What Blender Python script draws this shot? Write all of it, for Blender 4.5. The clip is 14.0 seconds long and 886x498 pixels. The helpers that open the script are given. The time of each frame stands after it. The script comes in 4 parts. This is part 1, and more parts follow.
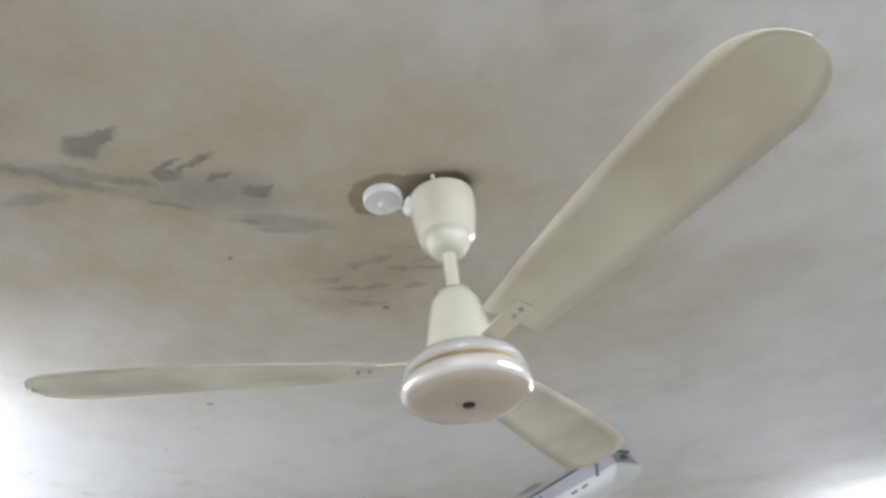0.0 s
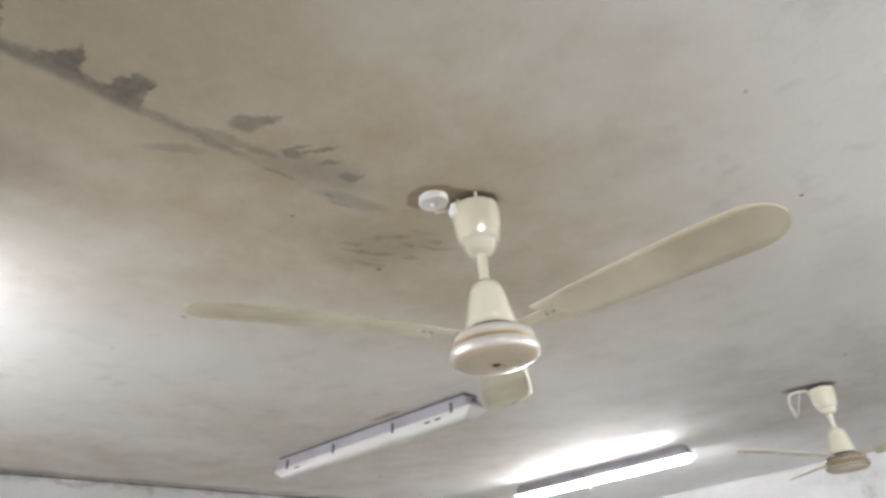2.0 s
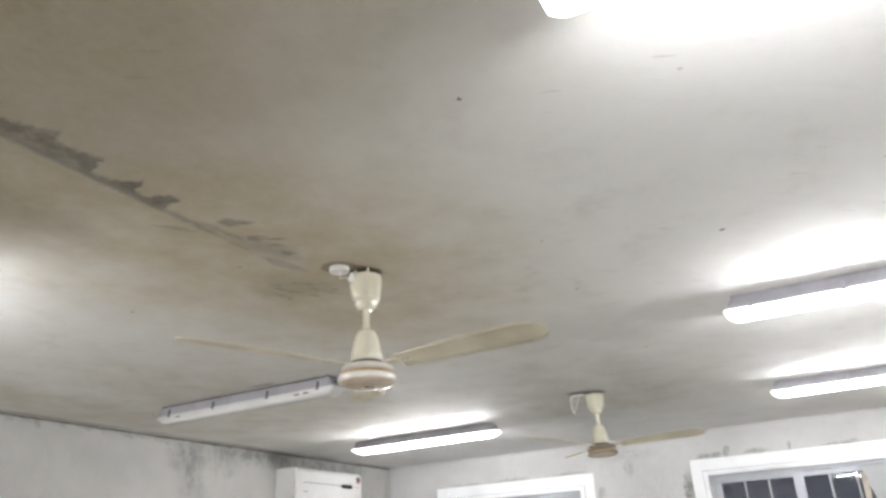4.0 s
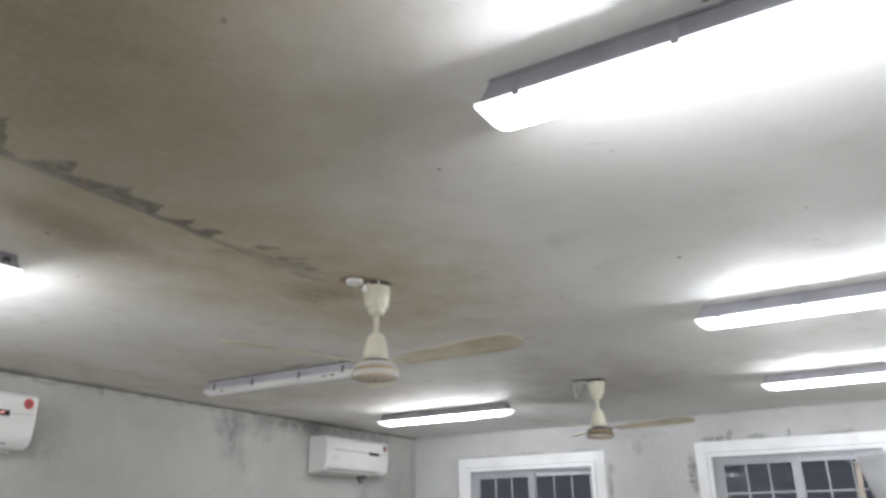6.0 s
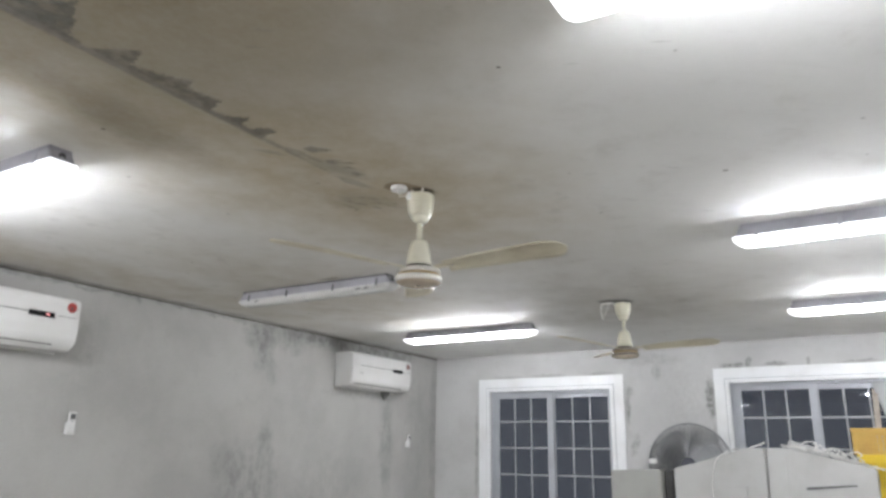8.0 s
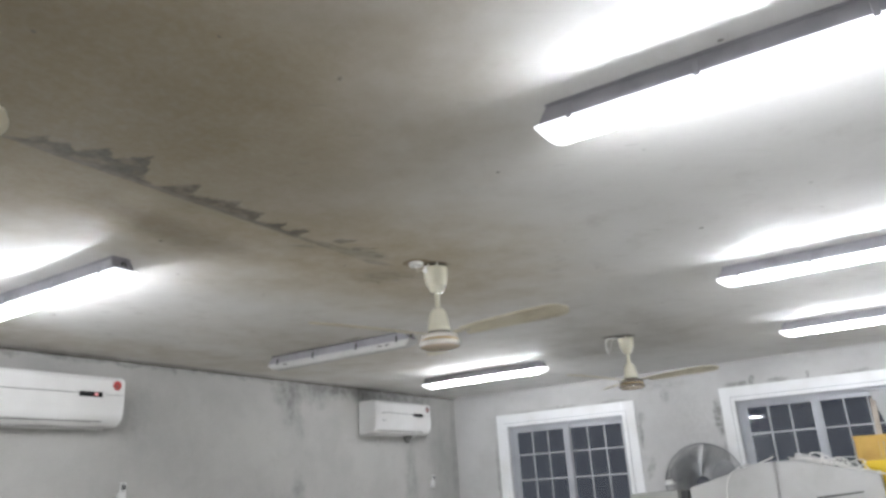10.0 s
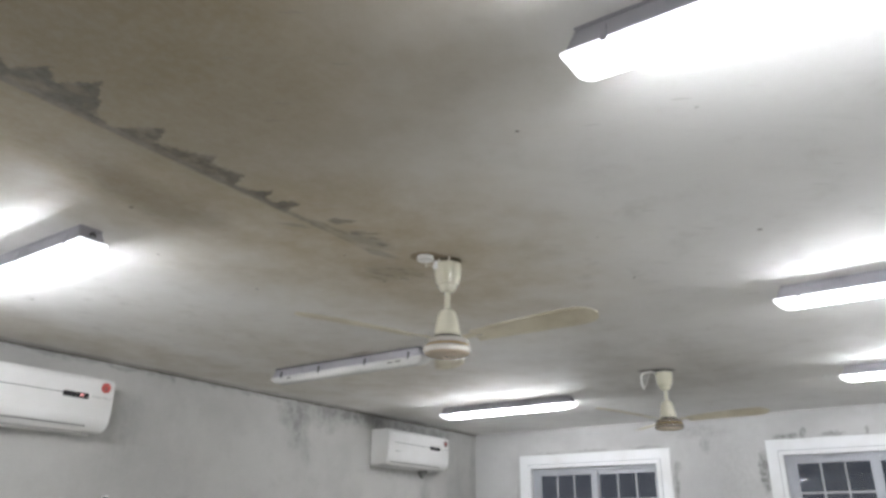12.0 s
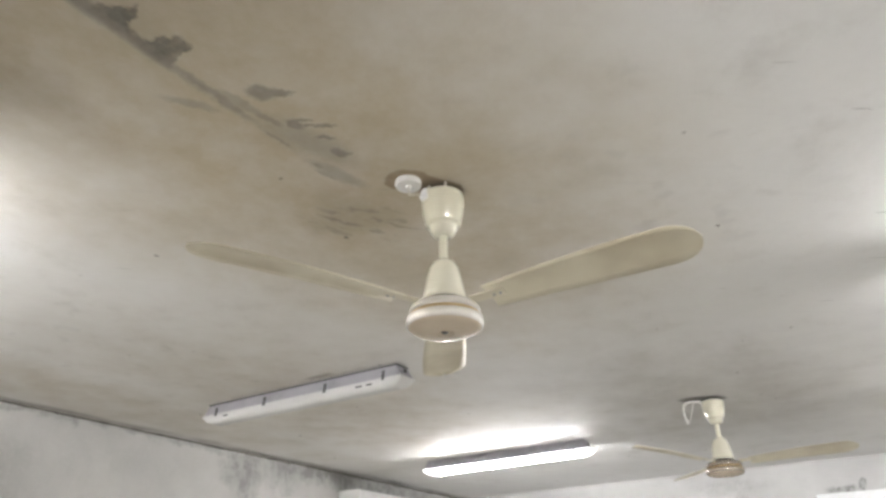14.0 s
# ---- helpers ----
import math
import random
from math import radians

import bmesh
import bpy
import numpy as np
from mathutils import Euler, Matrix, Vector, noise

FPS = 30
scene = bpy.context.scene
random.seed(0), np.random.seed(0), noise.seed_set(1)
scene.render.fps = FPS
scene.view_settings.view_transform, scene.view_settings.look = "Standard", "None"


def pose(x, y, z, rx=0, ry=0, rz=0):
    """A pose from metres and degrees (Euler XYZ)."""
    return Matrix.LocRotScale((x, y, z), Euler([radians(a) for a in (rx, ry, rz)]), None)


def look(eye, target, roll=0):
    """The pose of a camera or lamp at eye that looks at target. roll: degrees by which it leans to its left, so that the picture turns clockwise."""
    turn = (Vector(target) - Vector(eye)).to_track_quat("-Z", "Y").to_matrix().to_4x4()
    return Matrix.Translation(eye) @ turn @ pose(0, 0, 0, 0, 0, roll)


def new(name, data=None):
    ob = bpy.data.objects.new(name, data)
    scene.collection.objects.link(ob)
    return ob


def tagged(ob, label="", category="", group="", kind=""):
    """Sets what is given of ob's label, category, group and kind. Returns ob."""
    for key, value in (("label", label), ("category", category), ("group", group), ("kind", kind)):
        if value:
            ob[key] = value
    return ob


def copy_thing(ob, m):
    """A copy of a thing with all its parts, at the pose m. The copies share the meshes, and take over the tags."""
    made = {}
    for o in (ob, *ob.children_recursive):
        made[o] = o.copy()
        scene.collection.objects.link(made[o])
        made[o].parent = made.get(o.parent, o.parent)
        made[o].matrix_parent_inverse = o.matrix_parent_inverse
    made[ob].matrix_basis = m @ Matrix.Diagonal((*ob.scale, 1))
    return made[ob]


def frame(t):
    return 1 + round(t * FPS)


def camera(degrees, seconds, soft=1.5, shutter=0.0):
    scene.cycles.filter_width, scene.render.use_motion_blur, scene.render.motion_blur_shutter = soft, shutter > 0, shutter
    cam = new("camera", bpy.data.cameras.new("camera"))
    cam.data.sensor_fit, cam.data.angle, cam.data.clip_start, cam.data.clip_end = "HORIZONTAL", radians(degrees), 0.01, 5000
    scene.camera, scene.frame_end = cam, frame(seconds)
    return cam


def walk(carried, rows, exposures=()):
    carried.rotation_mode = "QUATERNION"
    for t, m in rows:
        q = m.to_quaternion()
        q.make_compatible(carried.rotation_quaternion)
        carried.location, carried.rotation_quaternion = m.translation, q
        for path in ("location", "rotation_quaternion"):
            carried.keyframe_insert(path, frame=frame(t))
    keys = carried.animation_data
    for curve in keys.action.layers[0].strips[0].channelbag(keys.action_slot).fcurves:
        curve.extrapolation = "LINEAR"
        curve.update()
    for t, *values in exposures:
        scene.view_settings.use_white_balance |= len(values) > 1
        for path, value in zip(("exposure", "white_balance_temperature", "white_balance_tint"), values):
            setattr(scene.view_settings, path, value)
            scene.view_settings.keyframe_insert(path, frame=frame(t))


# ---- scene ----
cam = camera(62.5, 14.0, soft=3.0)
PATH = [
    (0, (-0.088, -0.066, 1.93), (0.757, 1.318, 3.101), -7.2),
    (0.5, (-0.236, -0.06, 1.899), (0.75, 1.262, 3.03), -2.1),
    (1, (-0.442, -0.129, 1.911), (0.715, 1.125, 2.955), -5.4),
    (1.5, (-0.621, -0.1, 1.867), (0.679, 1.075, 2.829), -5.3),
    (2, (-0.77, -0.083, 1.857), (0.613, 1.009, 2.803), -6.5),
    (2.5, (-0.994, -0.183, 1.817), (0.533, 0.848, 2.598), -5.3),
    (3, (-1.206, -0.281, 1.812), (0.317, 0.744, 2.604), 0.4),
    (3.5, (-1.406, -0.316, 1.802), (0.232, 0.559, 2.546), -4.5),
    (3.7, (-1.472, -0.399, 1.815), (0.177, 0.409, 2.606), -3.8),
    (5.8, (-1.887, -0.928, 1.806), (-0.287, 0.044, 2.509), -0.9),
    (6, (-1.906, -0.914, 1.814), (-0.289, 0.024, 2.525), -0.9),
    (6.5, (-1.916, -0.855, 1.806), (-0.285, 0.092, 2.471), -1.4),
    (7, (-1.904, -0.83, 1.771), (-0.272, 0.136, 2.404), -2.1),
    (7.5, (-1.913, -0.811, 1.719), (-0.28, 0.203, 2.274), 0.0),
    (7.7, (-1.928, -0.802, 1.707), (-0.284, 0.204, 2.242), 1.0),
    (9.8, (-2.316, -0.991, 1.757), (-0.652, -0.056, 2.353), -2.9),
    (10, (-2.346, -0.985, 1.767), (-0.721, 0.006, 2.383), -3.8),
    (10.2, (-2.372, -0.959, 1.808), (-0.788, 0.106, 2.408), -3.6),
    (10.5, (-2.358, -0.971, 1.76), (-0.787, 0.091, 2.397), -2.2),
    (11, (-2.227, -0.987, 1.766), (-0.602, -0.025, 2.424), -1.3),
    (11.5, (-2.033, -0.947, 1.755), (-0.492, 0.091, 2.496), -2.4),
    (12, (-1.899, -0.821, 1.706), (-0.364, 0.234, 2.434), 0.3),
    (12.5, (-1.746, -0.623, 1.713), (-0.134, 0.347, 2.392), 0.3),
    (13, (-1.507, -0.509, 1.709), (0.059, 0.463, 2.485), -0.4),
    (13.5, (-1.235, -0.328, 1.726), (0.232, 0.654, 2.666), -2.3),
    (14, (-0.978, -0.136, 1.739), (0.529, 0.821, 2.641), -1.1),
]
EXPOSURES = [(0, 0.56, 6100, 13), (1.0, 0.57, 6300, 13), (1.5, 0.60, 6600, 13), (2.0, 0.59, 6600, 13), (3.0, 0.63, 6800, 13), (3.7, 0.50, 6750, 12), (5.8, -0.06, 6500, 11.5), (7.7, 0.05, 6500, 11.5), (9.8, -0.02, 6450, 11.5), (11.0, -0.02, 6450, 11.5), (12.0, -0.02, 6500, 11.5), (12.5, 0.1, 6550, 11), (13.0, 0.24, 6700, 12), (13.5, 0.34, 6950, 13.5), (14.0, 0.5, 6850, 12.5)]
walk(cam, [(t, look(eye, target, roll)) for t, eye, target, roll in PATH], EXPOSURES)

# ---- plan, in metres ----
H = 2.75                    # ceiling
WX, WY = 5.29, 3.66         # window wall, wall with the air conditioners
BX, BY = -3.7, -3.0         # walls behind the camera
TUBE_X = (-0.59, 1.53, 3.53)

# ---- world ----
world = bpy.data.worlds.new("night")
scene.world = world
world.use_nodes = True
world.node_tree.nodes["Background"].inputs[0].default_value = (0.55, 0.62, 0.75, 1)
world.node_tree.nodes["Background"].inputs[1].default_value = 0.16
TUBE_GLOW = 228.0
COVER_GLOW = 4.5

# ---- helpers of this scene ----


class Nodes:
    """A small wrapper round a material's node tree."""

    def __init__(self, name, rough=0.6, metal=0.0):
        self.mat = bpy.data.materials.new(name)
        self.mat.use_nodes = True
        self.tree = self.mat.node_tree
        self.shader = self.tree.nodes["Principled BSDF"]
        self.shader.inputs["Roughness"].default_value = rough
        self.shader.inputs["Metallic"].default_value = metal

    def node(self, kind, **values):
        n = self.tree.nodes.new(kind)
        for key, value in values.items():
            if key == "operation":
                n.operation = value
            elif key == "vector_type":
                n.vector_type = value
            elif key == "data_type":
                n.data_type = value
            elif key == "blend_type":
                n.blend_type = value
            elif key == "interpolation_type":
                n.interpolation_type = value
        return n

    def link(self, a, b):
        self.tree.links.new(a, b)

    def put(self, socket, value):
        if isinstance(value, bpy.types.NodeSocket):
            self.link(value, socket)
        else:
            socket.default_value = value

    def coords(self):
        return self.node("ShaderNodeTexCoord").outputs["Object"]

    def math(self, op, a, b=0.0, clamp=False):
        n = self.node("ShaderNodeMath", operation=op)
        n.use_clamp = clamp
        self.put(n.inputs[0], a), self.put(n.inputs[1], b)
        return n.outputs[0]

    def vmath(self, op, a, b=(0, 0, 0)):
        n = self.node("ShaderNodeVectorMath", operation=op)
        self.put(n.inputs[0], a), self.put(n.inputs[1], b)
        return n.outputs["Value" if op in ("LENGTH", "DOT_PRODUCT") else "Vector"]

    def noise(self, vector, scale, detail=4.0, rough=0.55, colour=False):
        n = self.node("ShaderNodeTexNoise")
        self.put(n.inputs["Vector"], vector)
        n.inputs["Scale"].default_value, n.inputs["Detail"].default_value, n.inputs["Roughness"].default_value = scale, detail, rough
        return n.outputs["Color" if colour else "Fac"]

    def span(self, value, a, b, c=0.0, d=1.0, smooth=True):
        n = self.node("ShaderNodeMapRange")
        n.interpolation_type = "SMOOTHSTEP" if smooth else "LINEAR"
        self.put(n.inputs[0], value)
        for i, v in enumerate((a, b, c, d)):
            n.inputs[1 + i].default_value = v
        return n.outputs[0]

    def mapping(self, vector, at=(0, 0, 0), turn=(0, 0, 0), size=(1, 1, 1), kind="TEXTURE"):
        n = self.node("ShaderNodeMapping")
        n.vector_type = kind
        self.put(n.inputs["Vector"], vector)
        n.inputs["Location"].default_value, n.inputs["Rotation"].default_value, n.inputs["Scale"].default_value = at, turn, size
        return n.outputs[0]

    def mix(self, fac, a, b, kind="MIX"):
        n = self.node("ShaderNodeMix", data_type="RGBA", blend_type=kind)
        self.put(n.inputs["Factor"], fac)
        for socket, v in ((n.inputs[6], a), (n.inputs[7], b)):
            self.put(socket, v if isinstance(v, bpy.types.NodeSocket) else (*v, 1))
        return n.outputs[2]

    def blot(self, vector, u, v, ru, rv, angle=0.0, soft=0.25):
        """1 inside an ellipse on the first two axes, 0 outside."""
        m = self.mapping(vector, (u, v, 0), (0, 0, radians(angle)), (ru, rv, 1000.0))
        return self.span(self.vmath("LENGTH", m), 1 + soft, 1 - soft)

    def union(self, masks):
        out = masks[0]
        for m in masks[1:]:
            out = self.math("MAXIMUM", out, m)
        return out

    def bump(self, height, strength, distance):
        n = self.node("ShaderNodeBump")
        n.inputs["Strength"].default_value, n.inputs["Distance"].default_value = strength, distance
        self.link(height, n.inputs["Height"])
        self.link(n.outputs[0], self.shader.inputs["Normal"])

    def base(self, value):
        self.put(self.shader.inputs["Base Color"], value if isinstance(value, bpy.types.NodeSocket) else (*value, 1))


def simple(name, colour, rough=0.5, metal=0.0, wear=0.12, scale=30.0, bump=0.05, dirt=None):
    """A painted, plastic or metal surface with faint grain and larger stains."""
    m = Nodes(name, rough, metal)
    p = m.coords()
    big, fine = m.noise(p, scale * 0.18, 3), m.noise(p, scale, 5)
    dark = dirt or tuple(c * (1 - 2.2 * wear) for c in colour)
    c = m.mix(m.span(big, 0.42, 0.72), colour, dark)
    c = m.mix(m.span(fine, 0.55, 0.8, 0, 0.5), c, tuple(v * (1 - wear) for v in colour))
    m.base(c)
    m.link(m.span(big, 0.3, 0.7, rough * 0.85, min(1, rough * 1.2)), m.shader.inputs["Roughness"])
    if bump:
        m.bump(fine, bump, 0.002)
    return m.mat


def axes(m, first, second):
    """Object coordinates with two chosen axes first."""
    s = m.node("ShaderNodeSeparateXYZ")
    m.link(m.coords(), s.inputs[0])
    c = m.node("ShaderNodeCombineXYZ")
    m.link(s.outputs["XYZ".index(first)], c.inputs[0])
    m.link(s.outputs["XYZ".index(second)], c.inputs[1])
    return c.outputs[0]


def warped(m, p, coarse=0.05, fine=0.02, at=14.0):
    """Coordinates shifted by noise, so that the blots get ragged edges."""
    a = m.vmath("MULTIPLY", m.vmath("SUBTRACT", m.noise(p, at, 3, colour=True), (0.5, 0.5, 0.5)), (coarse * 2, coarse * 2, 0))
    b = m.vmath("MULTIPLY", m.vmath("SUBTRACT", m.noise(p, at * 4.5, 3, colour=True), (0.5, 0.5, 0.5)), (fine * 2, fine * 2, 0))
    return m.vmath("ADD", m.vmath("ADD", p, a), b)


# ---- materials ----
def ceiling_material():
    m = Nodes("ceiling_plaster", 0.85)
    p = axes(m, "X", "Y")
    big, mid, fine = m.noise(p, 0.9, 4), m.noise(p, 4.0, 6, 0.65), m.noise(p, 38.0, 6, 0.65)
    c = m.mix(m.span(big, 0.35, 0.65), (0.765, 0.76, 0.748), (0.695, 0.69, 0.674))
    # brown discolouring along the middle of the room
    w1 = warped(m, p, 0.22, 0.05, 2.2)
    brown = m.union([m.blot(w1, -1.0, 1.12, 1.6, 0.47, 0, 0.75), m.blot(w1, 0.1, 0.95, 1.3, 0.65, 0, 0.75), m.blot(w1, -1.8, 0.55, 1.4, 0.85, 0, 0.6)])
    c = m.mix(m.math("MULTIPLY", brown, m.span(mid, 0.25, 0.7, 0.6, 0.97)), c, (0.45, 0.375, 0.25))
    # deeper brown towards the back, with the dimness there put into the colour
    dim_brown = m.blot(w1, -1.65, 0.62, 1.05, 0.68, 0, 0.75)
    c = m.mix(m.math("MULTIPLY", dim_brown, 0.85), c, (0.255, 0.207, 0.130))
    greyed = m.blot(w1, 3.0, 0.75, 1.1, 0.75, 0, 0.8)
    c = m.mix(m.math("MULTIPLY", greyed, m.span(mid, 0.25, 0.7, 0.55, 0.85)), c, (0.44, 0.425, 0.40))
    # less light round the unlit batten and beside the wall, painted as a darker tint
    dim_tint = m.union([m.blot(w1, 2.0, 2.45, 1.5, 0.75, 0, 0.8), m.blot(w1, 0.9, 3.3, 2.4, 0.35, 0, 0.8)])
    c = m.mix(m.math("MULTIPLY", dim_tint, m.span(mid, 0.25, 0.7, 0.45, 0.8)), c, (0.50, 0.45, 0.37))
    rust = m.union([m.blot(w1, -0.66, 1.26, 0.36, 0.12, 8, 0.7), m.math("MULTIPLY", m.blot(w1, 0.40, 1.06, 0.15, 0.12, 0, 0.8), 0.7)])
    c = m.mix(m.math("MULTIPLY", rust, 0.6), c, (0.250, 0.205, 0.138))
    # grey blotches, trowel marks and fine grain
    c = m.mix(m.span(mid, 0.52, 0.78, 0, 0.30), c, (0.42, 0.40, 0.36))
    streak = m.noise(m.mapping(p, size=(0.10, 0.7, 1), turn=(0, 0, radians(38))), 3.0, 4)
    c = m.mix(m.span(streak, 0.56, 0.78, 0, 0.09), c, (0.33, 0.32, 0.30))
    chips = m.noise(warped(m, p, 0.03, 0.01, 9), 9.0, 2, 0.4)
    near = m.union([m.blot(w1, 0.52, 1.15, 0.22, 0.2, 0, 0.5), m.blot(w1, 0.7, 0.2, 0.5, 0.35, 0, 0.6), m.blot(w1, 0.2, 2.6, 1.6, 0.5, 0, 0.6)])
    c = m.mix(m.math("MULTIPLY", m.span(chips, 0.58, 0.74, 0, 0.20), near), c, (0.27, 0.255, 0.23))
    # cement band: straight along one side, torn into saw teeth along the other
    torn = warped(m, p, 0.017, 0.013, 15)
    xy = m.node("ShaderNodeSeparateXYZ")
    m.link(torn, xy.inputs[0])
    teeth = [(-1.47, 0), (-1.41, .04), (-1.376, .105), (-1.35, .07), (-1.311, .11), (-1.27, .08), (-1.216, .165), (-1.175, .11), (-1.105, .215), (-1.07, .13), (-1.03, .055), (-.97, .03), (-.885, .145), (-.845, .06),
             (-.78, .08), (-.695, .13), (-.675, .08), (-.565, .11), (-.54, .028), (-.48, .045), (-.435, .10), (-.415, .035), (-.375, .03), (-.345, .098), (-.312, .092), (-.30, .018), (-.22, .012), (-.17, 0)]
    ramp = m.node("ShaderNodeValToRGB")
    stops = ramp.color_ramp.elements
    while len(stops) < len(teeth):
        stops.new(0.5)
    for stop, (x, deep) in zip(stops, teeth):
        stop.position = (x + 1.5) / 1.4
        stop.color = (deep * 4, deep * 4, deep * 4, 1)
    m.link(m.span(xy.outputs[0], -1.5, -0.1, smooth=False), ramp.inputs[0])
    frayed = m.math("MULTIPLY", m.math("SUBTRACT", m.noise(p, 42.0, 4, 0.6), 0.5), 0.06)
    reach = m.math("ADD", m.math("MULTIPLY", ramp.outputs[0], 0.25), m.math("MULTIPLY", frayed, m.span(ramp.outputs[0], 0.02, 0.2)))
    line = m.node("ShaderNodeSeparateXYZ")
    m.link(warped(m, p, 0.009, 0.004, 9), line.inputs[0])
    depth = m.math("SUBTRACT", 0.957, line.outputs[1])
    saw = m.math("MULTIPLY", m.span(m.math("SUBTRACT", reach, m.math("SUBTRACT", 0.957, xy.outputs[1])), -0.010, 0.016), m.span(depth, -0.006, 0.016))
    saw = m.math("MULTIPLY", saw, m.math("MULTIPLY", m.span(reach, 0.008, 0.03), m.span(m.noise(p, 16.0, 3), 0.3, 0.6, 0.55, 0.95)))
    # loose scraps further along
    f = warped(m, p, 0.014, 0.010, 20)
    scraps = [(-.136, .858, .030, .024, -35), (-.115, .824, .034, .012, -58), (-.012, .873, .028, .013, -18), (.022, .830, .040, .0075, -56), (-.017, .851, .028, .005, -58),
              (.134, .863, .022, .014, -10), (.147, .845, .012, .006, -70), (.066, .850, .022, .008, -40)]
    streaks = [(-.19, .937, .10, .011, 2), (-.135, .916, .055, .013, -5), (-.065, .909, .040, .009, -12), (.007, .945, .040, .005, -2), (.143, .944, .016, .005, 0), (.19, .955, .03, .008, -15)]
    loose = m.union([m.blot(f, *q, 0.34) for q in scraps] + [m.math("MULTIPLY", m.blot(f, *q, 0.4), 0.6) for q in streaks])
    band = m.math("MAXIMUM", saw, m.math("MULTIPLY", loose, 0.66))
    c = m.mix(m.math("MULTIPLY", band, m.span(mid, 0.3, 0.7, 0.85, 1.0)), c, (0.13, 0.118, 0.098))
    faint = m.union([m.blot(f, -0.75, .942, .80, .016, 0, 0.5), m.blot(f, 0.20, .927, .09, .022, -12, 0.5), m.blot(f, -0.195, 1.007, .055, .014, -32, 0.5), m.blot(f, 0.06, .892, .12, .045, -12, 0.7)])
    c = m.mix(m.math("MULTIPLY", faint, 0.5), c, (0.24, 0.22, 0.19))
    # knocked-out brown patch round the hook and the ceiling rose
    hole = m.union([m.blot(warped(m, p, 0.012, 0.006, 22), *q, 0.10) for q in ((0.316, .812, .036, .048, -35), (0.335, .795, .055, .052, -37), (0.385, .762, .065, .042, -37), (0.425, .740, .042, .040, -37))])
    c = m.mix(m.math("MULTIPLY", hole, 0.85), c, (0.25, 0.185, 0.115))
    deep = m.blot(warped(m, p, 0.012, 0.006, 22), 0.42, 0.745, 0.05, 0.03, -37, 0.5)
    c = m.mix(m.math("MULTIPLY", deep, 0.65), c, (0.10, 0.08, 0.06))
    # flaked paint beside the rose
    flake = m.noise(m.mapping(warped(m, p, 0.03, 0.012, 8), size=(0.07, 0.022, 1), turn=(0, 0, radians(-30))), 1.0, 3, 0.5)
    flaked = m.math("MULTIPLY", m.span(flake, 0.55, 0.60), m.union([m.blot(w1, 0.44, 1.06, 0.15, 0.10, -25, 0.5)]))
    c = m.mix(m.math("MULTIPLY", flaked, 0.55), c, (0.20, 0.175, 0.14))
    smudge = m.blot(f, 1.485, 2.12, 0.022, 0.075, 0, 0.4)
    c = m.mix(m.math("MULTIPLY", smudge, 0.6), c, (0.17, 0.135, 0.105))
    hole2 = m.blot(warped(m, p, 0.02, 0.008, 20), 2.975, 0.765, 0.12, 0.06, -65, 0.2)
    c = m.mix(m.math("MULTIPLY", hole2, 0.85), c, (0.11, 0.10, 0.09))
    # ragged dark mortar smears along the wall's head
    e = m.node("ShaderNodeSeparateXYZ")
    m.link(warped(m, p, 0.05, 0.016, 5), e.inputs[0])
    head = m.math("MULTIPLY", m.span(e.outputs[1], WY - 0.12, WY - 0.03), m.span(m.noise(m.mapping(p, size=(0.35, 0.06, 1)), 1.0, 4), 0.30, 0.58))
    c = m.mix(m.math("MULTIPLY", head, 0.75), c, (0.20, 0.175, 0.155))
    # specks and scratches
    vor = m.node("ShaderNodeTexVoronoi")
    vor.inputs["Scale"].default_value = 5.5
    m.link(warped(m, p, 0.01, 0.006, 20), vor.inputs["Vector"])
    c = m.mix(m.math("MULTIPLY", m.span(vor.outputs["Distance"], 0.055, 0.03), m.span(mid, 0.42, 0.52)), c, (0.16, 0.14, 0.12))
    sc = m.node("ShaderNodeTexVoronoi")
    sc.inputs["Scale"].default_value = 1.0
    m.link(m.mapping(warped(m, p, 0.02, 0.004, 6), size=(0.42, 0.045, 1), turn=(0, 0, radians(-55))), sc.inputs["Vector"])
    c = m.mix(m.math("MULTIPLY", m.span(sc.outputs["Distance"], 0.09, 0.05, 0, 0.4), m.span(big, 0.5, 0.56)), c, (0.24, 0.23, 0.21))
    c = m.mix(m.span(fine, 0.3, 0.75, 0, 0.12), c, (0.60, 0.59, 0.56))
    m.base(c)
    relief = m.math("ADD", m.math("MULTIPLY", mid, 1.0), m.math("ADD", m.math("MULTIPLY", fine, 0.12), m.math("MULTIPLY", m.math("ADD", band, hole), -0.12)))
    m.bump(relief, 0.4, 0.010)
    m.link(m.span(mid, 0.3, 0.7, 0.62, 0.9), m.shader.inputs["Roughness"])
    return m.mat


